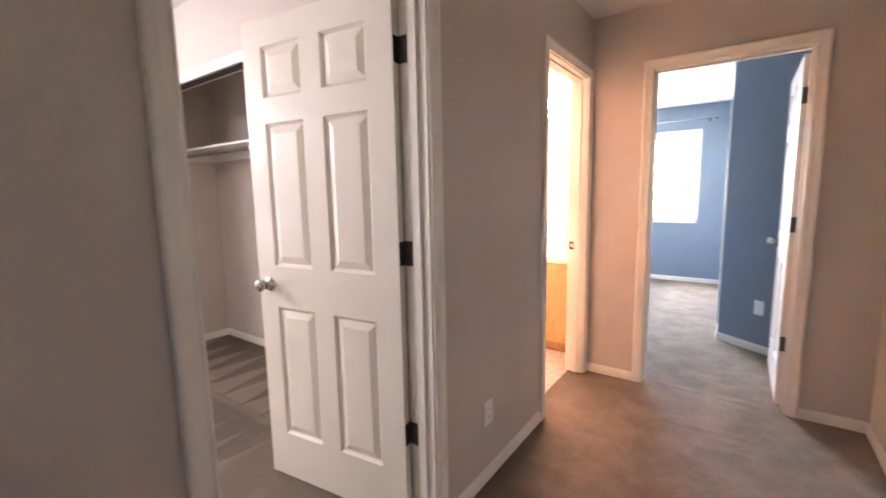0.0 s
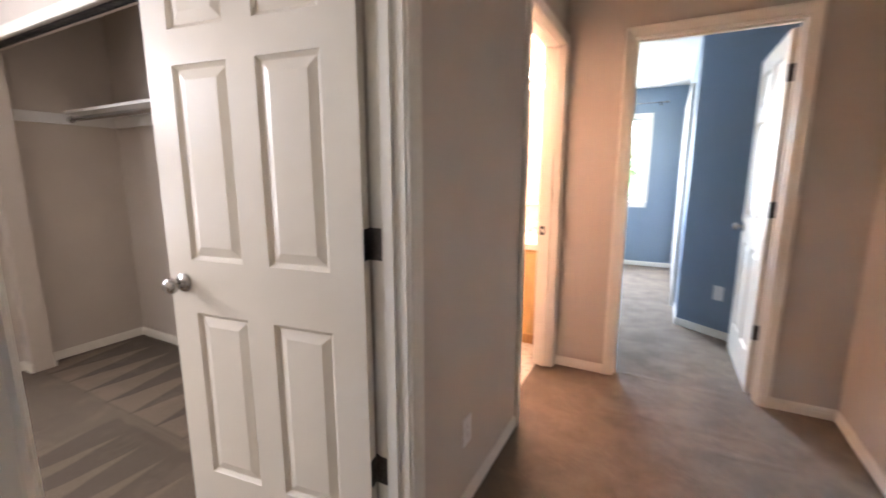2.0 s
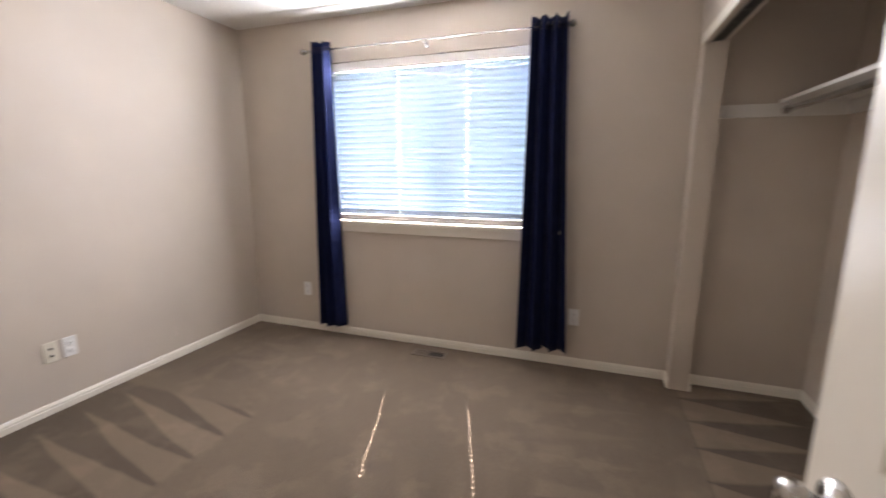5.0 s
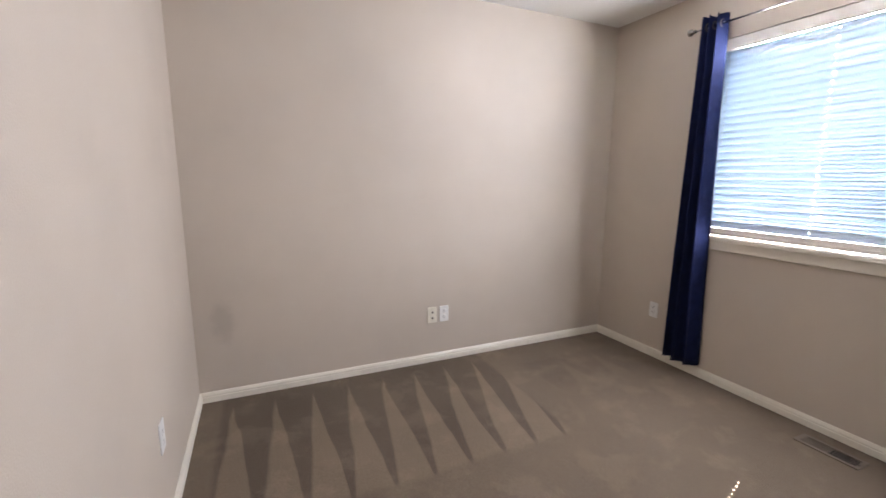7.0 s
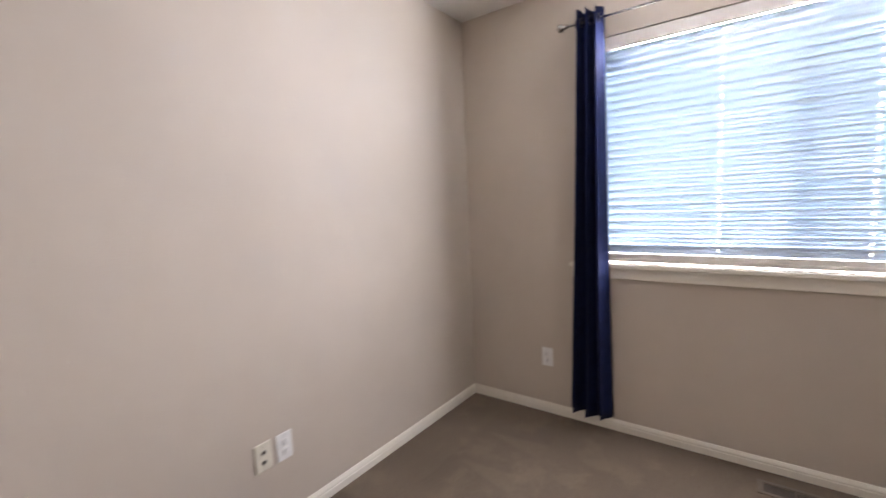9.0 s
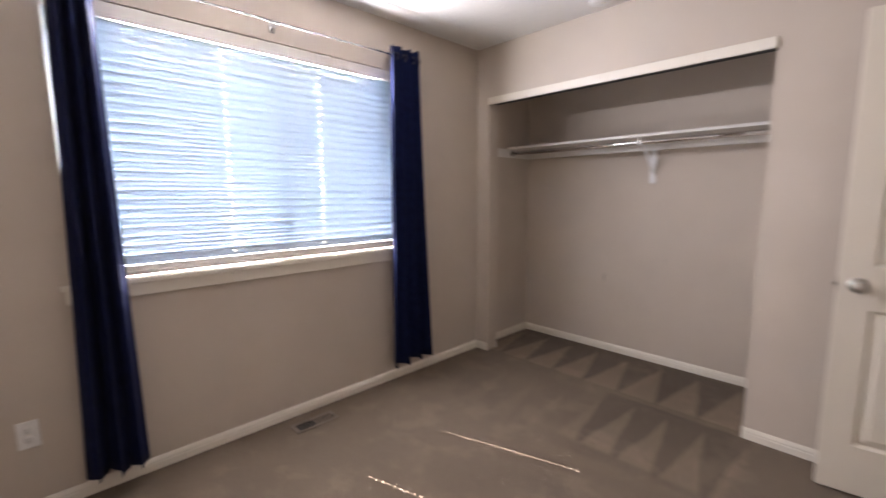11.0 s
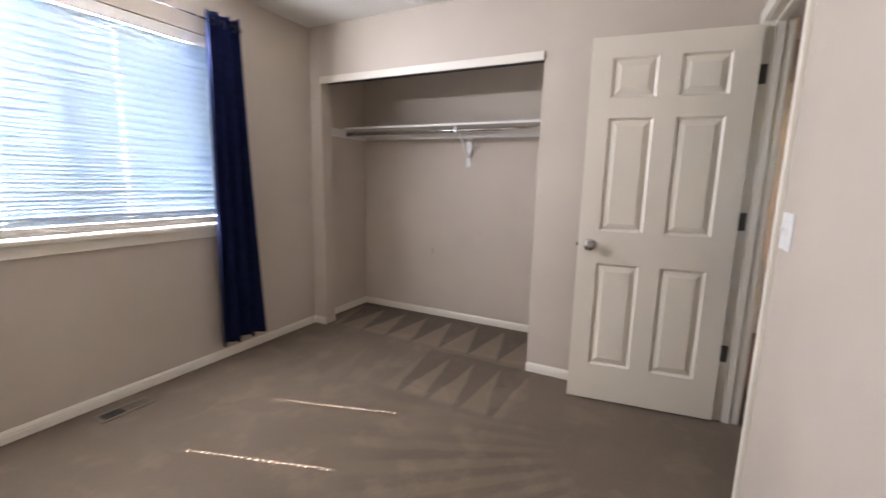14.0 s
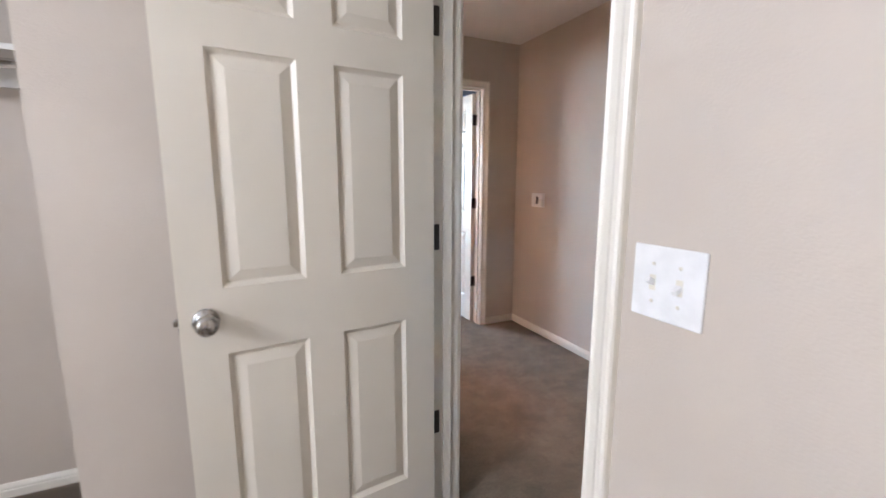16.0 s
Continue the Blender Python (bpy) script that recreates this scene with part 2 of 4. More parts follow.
def glow(name, colour, strength):
    n = Nodes(name)
    n.set(Base_Color=(0.9, 0.9, 0.9, 1), Emission_Color=(*colour, 1), Emission_Strength=strength)
    return n.mat


CARPET = carpet_material()
MAPLE = wood("golden_maple", (0.62, 0.40, 0.17))
MAPLE_DARK = wood("toe_kick_wood", (0.42, 0.23, 0.09))
CLOTH = cloth_material()
# white slats; the sky's blue light is put into their colour
SLAT = thin_material("white_slat_sky_tint", (0.64, 0.76, 0.89), 0.038)
RAIL = thin_material("white_blind_rail", (0.76, 0.73, 0.69), 0.05)
GLASS = clear_material("window_glass", 0.93, (0.9, 0.95, 0.95))
SCREEN = clear_material("insect_screen", 0.88, (0.03, 0.03, 0.03), 0.8)
MIRROR = metal("mirror_silver", (0.92, 0.92, 0.92), 0.01)
GLOBE = glow("warm_globe_bulb", (1.0, 0.66, 0.50), 6.6)
VINYL_FLOOR = paint("pale_vinyl_floor", (0.66, 0.60, 0.52), 0.3, 30.0, 0.0003, 0.06)
BARK = wood("bark", (0.10, 0.075, 0.05))


def leaf_material():
    n = Nodes("foliage")
    info = n.tree.nodes.new("ShaderNodeNewGeometry")
    n.set(Base_Color=n.mix(info.outputs["Random Per Island"], (0.045, 0.10, 0.03), (0.11, 0.16, 0.05)), Roughness=0.55)
    return n.mat


LEAF = leaf_material()


def grass_material():
    n = Nodes("dry_lawn")
    n.set(Base_Color=n.mix(n.ramp(n.noise(0.35, 5), 0.35, 0.65), (0.07, 0.09, 0.03), (0.14, 0.12, 0.06)), Roughness=1.0)
    return n.mat


GRASS = grass_material()


# ---- mesh helpers ----
def link(name, bm, mats, parent=None, label=""):
    bmesh.ops.recalc_face_normals(bm, faces=bm.faces)
    me = bpy.data.meshes.new(name)
    bm.to_mesh(me)
    bm.free()
    for m in mats if isinstance(mats, (list, tuple)) else [mats]:
        me.materials.append(m)
    ob = new(name, me)
    ob.parent = parent
    if label:
        ob["label"] = label
    return ob


def part(name, bm, material, parent, label=""):
    return link(name, bm, material, parent, label)


def thing(name, m, label, category, group="", kind=""):
    ob = new(name)
    ob.empty_display_size = 0.1
    ob.matrix_world = m
    return tagged(ob, label, category, group, kind)


def box(x0, x1, y0, y1, z0, z1, bevel=0.0, bm=None):
    own = bmesh.new()
    bmesh.ops.create_cube(own, size=1.0)
    for v in own.verts:
        v.co = Vector(((x0 + x1) / 2 + v.co.x * (x1 - x0), (y0 + y1) / 2 + v.co.y * (y1 - y0), (z0 + z1) / 2 + v.co.z * (z1 - z0)))
    if bevel:
        bmesh.ops.bevel(own, geom=own.edges[:], offset=bevel, segments=2, affect="EDGES", profile=0.5)
    return join(bm, own)


def join(bm, own):
    """Adds own to bm, or hands own back where there is no bm yet."""
    if bm is None:
        return own
    me = bpy.data.meshes.new("tmp")
    own.to_mesh(me)
    own.free()
    bm.from_mesh(me)
    bpy.data.meshes.remove(me)
    return bm


def turned(profile, steps=28, m=Matrix(), bm=None, smooth=True):
    """A solid of revolution round local z from (radius, height) pairs."""
    own = bmesh.new()
    rings = []
    for r, h in profile:
        if r < 1e-6:
            rings.append([own.verts.new(m @ Vector((0, 0, h)))])
        else:
            rings.append([own.verts.new(m @ Vector((r * math.cos(a), r * math.sin(a), h))) for a in (2 * math.pi * k / steps for k in range(steps))])
    for a, b in zip(rings, rings[1:]):
        for k in range(steps):
            j = (k + 1) % steps
            ring = [a[k], a[j], b[j], b[k]] if len(a) > 1 and len(b) > 1 else ([a[0], b[j], b[k]] if len(a) == 1 else [a[k], a[j], b[0]])
            own.faces.new(ring).smooth = smooth
    for ring in (rings[0], rings[-1]):
        if len(ring) > 1:
            own.faces.new(ring)
    return join(bm, own)


def swept(profile, rings, bm=None, closed_ends=True):
    """Joins copies of one outline; rings: for each station a function of (a, b) giving the place."""
    own = bmesh.new()
    made = [[own.verts.new(f(a, b)) for a, b in profile] for f in rings]
    k = len(profile)
    for p, q in zip(made, made[1:]):
        for i in range(k):
            own.faces.new([p[i], p[(i + 1) % k], q[(i + 1) % k], q[i]])
    if closed_ends:
        own.faces.new(made[0])
        own.faces.new(made[-1])
    return join(bm, own)


def cells(xs, ys, zs, solid, bm=None):
    """A block cut up by planes, of which the cells that solid() names are kept; only outer faces are made."""
    own = bmesh.new()
    verts = {}
    nx, ny, nz = len(xs) - 1, len(ys) - 1, len(zs) - 1
    kept = {(i, j, k) for i in range(nx) for j in range(ny) for k in range(nz)
            if solid((xs[i] + xs[i + 1]) / 2, (ys[j] + ys[j + 1]) / 2, (zs[k] + zs[k + 1]) / 2)}

    def v(i, j, k):
        if (i, j, k) not in verts:
            verts[i, j, k] = own.verts.new((xs[i], ys[j], zs[k]))
        return verts[i, j, k]

    for i, j, k in kept:
        for d, ring in (((-1, 0, 0), ((0, 0, 0), (0, 0, 1), (0, 1, 1), (0, 1, 0))), ((1, 0, 0), ((1, 0, 0), (1, 1, 0), (1, 1, 1), (1, 0, 1))),
                        ((0, -1, 0), ((0, 0, 0), (1, 0, 0), (1, 0, 1), (0, 0, 1))), ((0, 1, 0), ((0, 1, 0), (0, 1, 1), (1, 1, 1), (1, 1, 0))),
                        ((0, 0, -1), ((0, 0, 0), (0, 1, 0), (1, 1, 0), (1, 0, 0))), ((0, 0, 1), ((0, 0, 1), (1, 0, 1), (1, 1, 1), (0, 1, 1)))):
            if (i + d[0], j + d[1], k + d[2]) not in kept:
                own.faces.new([v(i + a, j + b, k + c) for a, b, c in ring])
    return join(bm, own)


HIGH = 2.44


def wall(name, axis, w0, w1, a0, a1, openings, low_mat, high_mat, label, top=HIGH, foot=0.0):
    """A wall of thickness w0 to w1 along x (axis 'x') or y; openings: (a0, a1, z0, z1). low_mat faces the lower side."""
    cut = sorted({a0, a1, *[o[0] for o in openings], *[o[1] for o in openings]})
    zs = sorted({foot, top, *[o[2] for o in openings], *[o[3] for o in openings]})

    def solid(p, z):
        return not any(o[0] < p < o[1] and o[2] < z < o[3] for o in openings)

    if axis == "x":
        bm = cells([w0, w1], cut, zs, lambda x, y, z: solid(y, z))
    else:
        bm = cells(cut, [w0, w1], zs, lambda x, y, z: solid(x, z))
    k = 0 if axis == "x" else 1
    bm.normal_update()
    for f in bm.faces:
        c = f.calc_center_median()[k]
        f.material_index = 0 if c < (w0 + w1) / 2 - 1e-4 else 1
    return tagged(link(name, bm, [low_mat, high_mat]), label, "wall", "", "structure")


# ---- plan ----
WEST, SOUTH, NORTH, EAST = -3.795, -1.925, 1.362, -0.80     # bedroom faces
HALL_W, HALL_E, HALL_N = -0.69, 0.815, 3.12                 # hall faces
CLOSET_N, CLOSET_E = 2.09, -1.75
D1 = (0.50, 1.278)          # bedroom door, along y
D2 = (2.335, 3.042)         # bath door, along y
D3 = (-0.302, 0.458)        # blue room door, along x
HEAD = 2.05
JAMB = 0.018
WIN = (-1.195, 0.615, 0.945, 2.125)      # bedroom window, along y
FILL_WIN = (-0.10, 0.26, 1.50, 1.84)       # window added unseen behind the walker, to light the hall
BWIN = (-2.25, -0.371, 0.914, 2.069)     # blue room window, along x
FAR = 6.92

g = "room walls"
wall("wall_west", "x", WEST - 0.15, WEST, -2.075, 2.20, [WIN], STUCCO, GREIGE, "greige painted bedroom wall with a wide window opening")
wall("wall_south", "y", SOUTH - 0.15, SOUTH, WEST, 0.93, [FILL_WIN], STUCCO, GREIGE_SCUFFED, "greige painted wall with faint scuffs", )
wall("wall_closet_front", "y", NORTH, NORTH + 0.11, WEST, EAST, [(-3.67, -1.878, 0.0, 2.02)], GREIGE, GREIGE, "greige painted wall with a wide doorless closet opening")
wall("wall_closet_back", "y", CLOSET_N, CLOSET_N + 0.11, WEST, EAST, [], GREIGE_SCUFFED, CREAM, "greige painted back wall of the closet")
wall("wall_closet_side", "x", CLOSET_E, CLOSET_E + 0.10, NORTH + 0.11, CLOSET_N, [], GREIGE, GREIGE, "greige painted side wall of the closet")
wall("wall_bedroom_hall", "x", EAST, HALL_W, SOUTH, CLOSET_N, [(D1[0] - JAMB, D1[1] + JAMB, 0.0, HEAD + JAMB)], GREIGE, GREIGE, "greige painted wall between bedroom and hall")
wall("wall_bath_hall", "x", EAST, HALL_W, CLOSET_N, 4.0, [(D2[0] - JAMB, D2[1] + JAMB, 0.0, HEAD + JAMB)], CREAM, GREIGE, "greige painted hall wall beside the bathroom door")
wall("wall_hall_east", "x", HALL_E, HALL_E + 0.115, SOUTH, HALL_N, [], GREIGE, STUCCO, "greige painted long hall wall with a thermostat")
wall("wall_hall_end", "y", HALL_N, HALL_N + 0.11, HALL_W, 1.75, [(D3[0] - JAMB, D3[1] + JAMB, 0.0, HEAD + JAMB)], GREIGE, BLUE, "greige painted wall at the end of the hall")
wall("wall_bath_north", "y", 3.90, 4.0, -2.70, EAST, [], CREAM, BLUE, "cream painted bathroom wall behind the vanity")
wall("wall_bath_west", "x", -2.80, -2.70, CLOSET_N + 0.11, 4.0, [], STUCCO, CREAM, "cream painted bathroom wall")
wall("wall_blue_west", "x", -2.80, -2.70, 4.0, FAR + 0.15, [], STUCCO, BLUE, "slate blue painted bedroom wall")
wall("wall_blue_far", "y", FAR, FAR + 0.15, -2.70, 0.19, [BWIN], BLUE, STUCCO, "slate blue painted wall with a bright window")
wall("wall_blue_closet", "x", 0.075, 0.19, 4.47, FAR, [], BLUE, STUCCO, "slate blue painted wall with a white closet door")


def diagonal_wall():
    bm = bmesh.new()
    pts = [(0.075, 4.405), (1.62, 3.312), (1.70, 3.42), (0.19, 4.49), (0.075, 4.47)]
    lo = [bm.verts.new((x, y, 0)) for x, y in pts]
    hi = [bm.verts.new((x, y, HIGH)) for x, y in pts]
    for i in range(len(pts)):
        j = (i + 1) % len(pts)
        bm.faces.new([lo[i], lo[j], hi[j], hi[i]])
    bm.faces.new(lo)
    bm.faces.new(hi)
    return tagged(link("wall_blue_diagonal", bm, BLUE), "slate blue painted angled wall behind the open door", "wall", "", "structure")


diagonal_wall()
wall("wall_blue_east", "x", 1.64, 1.75, HALL_N + 0.11, 3.40, [], BLUE, STUCCO, "slate blue painted short wall")
tagged(link("ceiling", box(-3.945, 1.75, -2.05, 7.07, HIGH, HIGH + 0.12), CEILING), "white textured drywall ceiling", "ceiling", "", "structure")
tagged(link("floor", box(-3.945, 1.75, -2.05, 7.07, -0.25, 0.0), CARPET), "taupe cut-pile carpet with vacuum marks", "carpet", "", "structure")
tagged(link("floor_bath", box(-2.70, EAST + 0.012, CLOSET_N + 0.11, 3.90, 0.0, 0.005), VINYL_FLOOR), "pale vinyl bathroom floor", "floor", "", "structure")

BASE = [(0, 0), (0.0125, 0), (0.0125, 0.033), (0.010, 0.036), (0.010, 0.039), (0.012, 0.042), (0.0095, 0.050), (0.006, 0.057), (0.004, 0.061), (0, 0.061)]


def baseboard(points, label="white painted wooden baseboard"):
    """A board along the foot of the walls; the room lies on the left of the way given."""
    pts = [Vector((x, y)) for x, y in points]
    ways = [(q - p).normalized() for p, q in zip(pts, pts[1:])]
    lefts = [Vector((-w.y, w.x)) for w in ways]
    rings = []
    for i, p in enumerate(pts):
        if i == 0:
            out = lefts[0]
        elif i == len(pts) - 1:
            out = lefts[-1]
        else:
            s = lefts[i - 1] + lefts[i]
            out = s / (1 + lefts[i - 1].dot(lefts[i]))
        rings.append(lambda a, b, p=p, out=out: (p.x + out.x * a, p.y + out.y * a, b))
    return tagged(link("baseboard", swept(BASE, rings), TRIM), label, "baseboard", "baseboards", "structure")


baseboard([(EAST, NORTH), (-1.878, NORTH)])
baseboard([(-1.878, NORTH + 0.11), (CLOSET_E, NORTH + 0.11), (CLOSET_E, CLOSET_N), (WEST, CLOSET_N), (WEST, NORTH + 0.11), (-3.67, NORTH + 0.11)])
baseboard([(-3.67, NORTH), (WEST, NORTH), (WEST, SOUTH), (EAST, SOUTH), (EAST, D1[0] - 0.063)])
baseboard([(HALL_E, SOUTH), (HALL_E, HALL_N), (D3[1] + 0.063, HALL_N)])
baseboard([(D3[0] - 0.063, HALL_N), (HALL_W + 0.018, HALL_N)])
baseboard([(HALL_W, D2[0] - 0.063), (HALL_W, D1[1] + 0.063)])
baseboard([(HALL_W, D1[0] - 0.063), (HALL_W, SOUTH), (HALL_E, SOUTH)])
baseboard([(1.60, 3.326), (0.075, 4.405), (0.075, 4.90)])
baseboard([(0.075, FAR), (-2.70, FAR), (-2.70, 4.0)])

CASING = [(0, 0), (0, 0.010), (0.004, 0.013), (0.010, 0.0105), (0.014, 0.0105), (0.030, 0.014), (0.040, 0.0185), (0.050, 0.0195), (0.056, 0.017), (0.058, 0.012), (0.058, 0)]
REVEAL = 0.005


def door_frame(number, axis, w0, w1, a0, a1, head, sides, stop, label):
    """The lining, the stops and the casing of a doorway through a wall w0 to w1; sides: the faces (w, outward sign) with casing; stop: (from, to) across the wall."""
    def at(u, w, z):
        return (w, u, z) if axis == "x" else (u, w, z)

    def slab(u0, u1, ww0, ww1, z0, z1, bevel=0.001):
        p, q = at(u0, ww0, z0), at(u1, ww1, z1)
        return box(p[0], q[0], p[1], q[1], z0, z1, bevel)

    top = thing("door_frame_%d" % number, Matrix(), label, "door frame", "door frames", "structure")
    part("jamb", slab(a0 - JAMB, a0, w0, w1, 0, head + JAMB), TRIM, top)
    part("jamb", slab(a1, a1 + JAMB, w0, w1, 0, head + JAMB), TRIM, top)
    part("head_jamb", slab(a0, a1, w0, w1, head, head + JAMB), TRIM, top)
    s0, s1 = stop
    part("stop", slab(a0, a0 + 0.011, s0, s1, 0, head), TRIM, top)
    part("stop", slab(a1 - 0.011, a1, s0, s1, 0, head), TRIM, top)
    part("stop", slab(a0 + 0.011, a1 - 0.011, s0, s1, head - 0.011, head), TRIM, top)
    for w, sign in sides:
        e0, e1, eh = a0 - REVEAL, a1 + REVEAL, head + REVEAL
        part("casing", swept(CASING, [lambda a, b: at(e0 - a, w + sign * b, 0.0), lambda a, b: at(e0 - a, w + sign * b, eh + a)]), TRIM, top)
        part("casing", swept(CASING, [lambda a, b: at(e1 + a, w + sign * b, 0.0), lambda a, b: at(e1 + a, w + sign * b, eh + a)]), TRIM, top)
        part("head_casing", swept(CASING, [lambda a, b: at(e0 - a, w + sign * b, eh + a), lambda a, b: at(e1 + a, w + sign * b, eh + a)]), TRIM, top)
    return top


frame_1 = door_frame(1, "x", EAST, HALL_W, *D1, HEAD, [(EAST, -1), (HALL_W, 1)], (EAST + 0.040, EAST + 0.074), "white moulded casing round the bedroom doorway")
frame_2 = door_frame(2, "x", EAST, HALL_W, *D2, HEAD, [(EAST, -1), (HALL_W, 1)], (EAST + 0.040, EAST + 0.074), "white moulded casing round the bathroom doorway")
frame_3 = door_frame(3, "y", HALL_N, HALL_N + 0.11, *D3, HEAD, [(HALL_N, -1), (HALL_N + 0.11, 1)], (HALL_N + 0.036, HALL_N + 0.070), "white moulded casing round the doorway to the blue room")


def strike(parent, x0, x1, y0, y1, z):
    bm = cells([x0, x1] if x1 - x0 < 0.01 else [x0, x0 + (x1 - x0) * 0.35, x1 - (x1 - x0) * 0.2, x1],
               [y0, y1], [z - 0.029, z - 0.011, z + 0.011, z + 0.029], lambda x, y, zz: not (abs(zz - z) < 0.01 and x0 + (x1 - x0) * 0.35 < x < x1 - (x1 - x0) * 0.2))
    return part("strike_plate", bm, BRONZE, parent, "dark metal strike plate")


strike(frame_1, EAST + 0.004, EAST + 0.036, D1[0], D1[0] + 0.002, 0.935)
strike(frame_2, EAST + 0.004, EAST + 0.036, D2[1] - 0.002, D2[1], 0.93)

ROWS_OF_PANELS = [(0.215, 0.816), (0.999, 1.606), (1.708, 1.912)]


def panel_face(bm, width, height, cols, y, out):
    """One face of a six-panel door with sunk mouldings; out: the sign of the way that it faces."""
    xs = sorted({0.0, width, *[c for col in cols for c in col]})
    zs = sorted({0.0, height, *[r for row in ROWS_OF_PANELS for r in row]})
    for x0, x1 in zip(xs, xs[1:]):
        for z0, z1 in zip(zs, zs[1:]):
            inner = any(c == (x0, x1) for c in cols) and any(r == (z0, z1) for r in ROWS_OF_PANELS)
            ring = [(x0, z0), (x1, z0), (x1, z1), (x0, z1)]
            if not inner:
                bm.faces.new([bm.verts.new((a, y, b)) for a, b in ring])
                continue
            last = None
            for inset, depth in ((0.0, 0.0), (0.003, 0.004), (0.011, 0.0105), (0.015, 0.0120)):
                now = [bm.verts.new((a, y - out * depth, b)) for a, b in
                       ((x0 + inset, z0 + inset), (x1 - inset, z0 + inset), (x1 - inset, z1 - inset), (x0 + inset, z1 - inset))]
                if last:
                    for i in range(4):
                        bm.faces.new([last[i], last[(i + 1) % 4], now[(i + 1) % 4], now[i]])
                last = now
            bm.faces.new(last)


def raised_panel(x0, x1, z0, z1, y, out):
    bm = bmesh.new()
    last = None
    for inset, depth in ((0.0145, 0.0125), (0.0145, 0.0110), (0.043, 0.0025), (0.045, 0.0020)):
        now = [bm.verts.new((a, y - out * depth, b)) for a, b in
               ((x0 + inset, z0 + inset), (x1 - inset, z0 + inset), (x1 - inset, z1 - inset), (x0 + inset, z1 - inset))]
        if last:
            for i in range(4):
                bm.faces.new([last[i], last[(i + 1) % 4], now[(i + 1) % 4], now[i]])
        last = now
    bm.faces.new(last)
    return bm


def knob_bm(side, y):
    """A round knob on its rose; side: -1 or 1 along local y."""
    m = Matrix.Translation((0, y, 0)) @ pose(0, 0, 0, 90 if side < 0 else -90, 0, 0)
    return turned([(0.033, 0.0), (0.033, 0.004), (0.029, 0.008), (0.014, 0.010), (0.011, 0.016), (0.011, 0.028), (0.018, 0.033), (0.026, 0.041), (0.028, 0.050), (0.026, 0.059), (0.018, 0.065), (0.0, 0.067)], 32, m)


def door_leaf(number, m, width, label, hinges, swing):
    """A six-panel leaf: local x runs from the hinge edge, local y from 0 (the face with the knuckles) to 0.035. swing: the turn back from open to closed, for the plates on the jamb."""
    top = thing("door_%d" % number, m, label, "door", "panel doors", "structure")
    high, thick = 2.018, 0.035
    cols = [(0.112, 0.331), (0.435, 0.655)]
    bm = bmesh.new()
    panel_face(bm, width, high, cols, thick, 1)
    panel_face(bm, width, high, cols, 0.0, -1)
    for ring in ([(0, 0, 0), (0, thick, 0), (0, thick, high), (0, 0, high)], [(width, 0, 0), (width, thick, 0), (width, thick, high), (width, 0, high)],
                 [(0, 0, 0), (width, 0, 0), (width, thick, 0), (0, thick, 0)], [(0, 0, high), (width, 0, high), (width, thick, high), (0, thick, high)]):
        bm.faces.new([bm.verts.new(p) for p in ring])
    bmesh.ops.remove_doubles(bm, verts=bm.verts, dist=1e-5)
    part("leaf", bm, DOOR, top)
    for c in cols:
        for r in ROWS_OF_PANELS:
            for y, out in ((thick, 1), (0.0, -1)):
                part("panel", raised_panel(*c, *r, y, out), DOOR, top)
    for side, y in ((1, thick), (-1, 0.0)):
        bm = knob_bm(side, y)
        bm.transform(Matrix.Translation((width - 0.062, 0, 0.918)))
        part("door_handle", bm, NICKEL, top, "satin nickel round door knob")
    part("latch", box(width, width + 0.011, thick / 2 - 0.007, thick / 2 + 0.007, 0.909, 0.927, 0.003), NICKEL, top, "nickel latch bolt")
    part("latch_plate", box(width - 0.0005, width + 0.0012, thick / 2 - 0.0125, thick / 2 + 0.0125, 0.890, 0.946, 0.0003), NICKEL, top)
    back = Matrix.Rotation(radians(swing), 4, "Z")
    for z in hinges:
        bm = turned([(0.0, -0.047), (0.004, -0.045), (0.0070, -0.0445), (0.0070, 0.0445), (0.004, 0.045), (0.0, 0.049)], 16, Matrix.Translation((-0.003, -0.004, z)))
        box(-0.0022, 0.0, -0.001, 0.032, z - 0.0445, z + 0.0445, 0.0004, bm)
        plate = box(-0.0022, -0.0002, -0.001, 0.041, z - 0.0460, z + 0.0460, 0.0004)
        for k, (dy, dz) in enumerate(((0.012, 0.03), (0.024, 0.01), (0.012, -0.012), (0.024, -0.03))):
            turned([(0.0035, 0.0), (0.0035, 0.0006), (0.0, 0.0010)], 10, Matrix.Translation((-0.0002, dy, z + dz)) @ pose(0, 0, 0, 0, 90, 0), plate)
        plate.transform(back)
        join(bm, plate)
        part("hinge", bm, BRONZE, top, "aged dark metal butt hinge")
    return top


door_leaf(1, pose(-0.812, 1.276, 0.012, 0, 0, 180 + 7.6), 0.762, "white six-panel bedroom door standing open with a satin nickel knob", (0.375, 1.085, 1.80), 82.4)

door_leaf(3, pose(0.455, 3.228, 0.012, 0, 0, 180 - 89.5), 0.762, "white six-panel door standing open into the blue room", (0.375, 1.085, 1.80), 89.5)


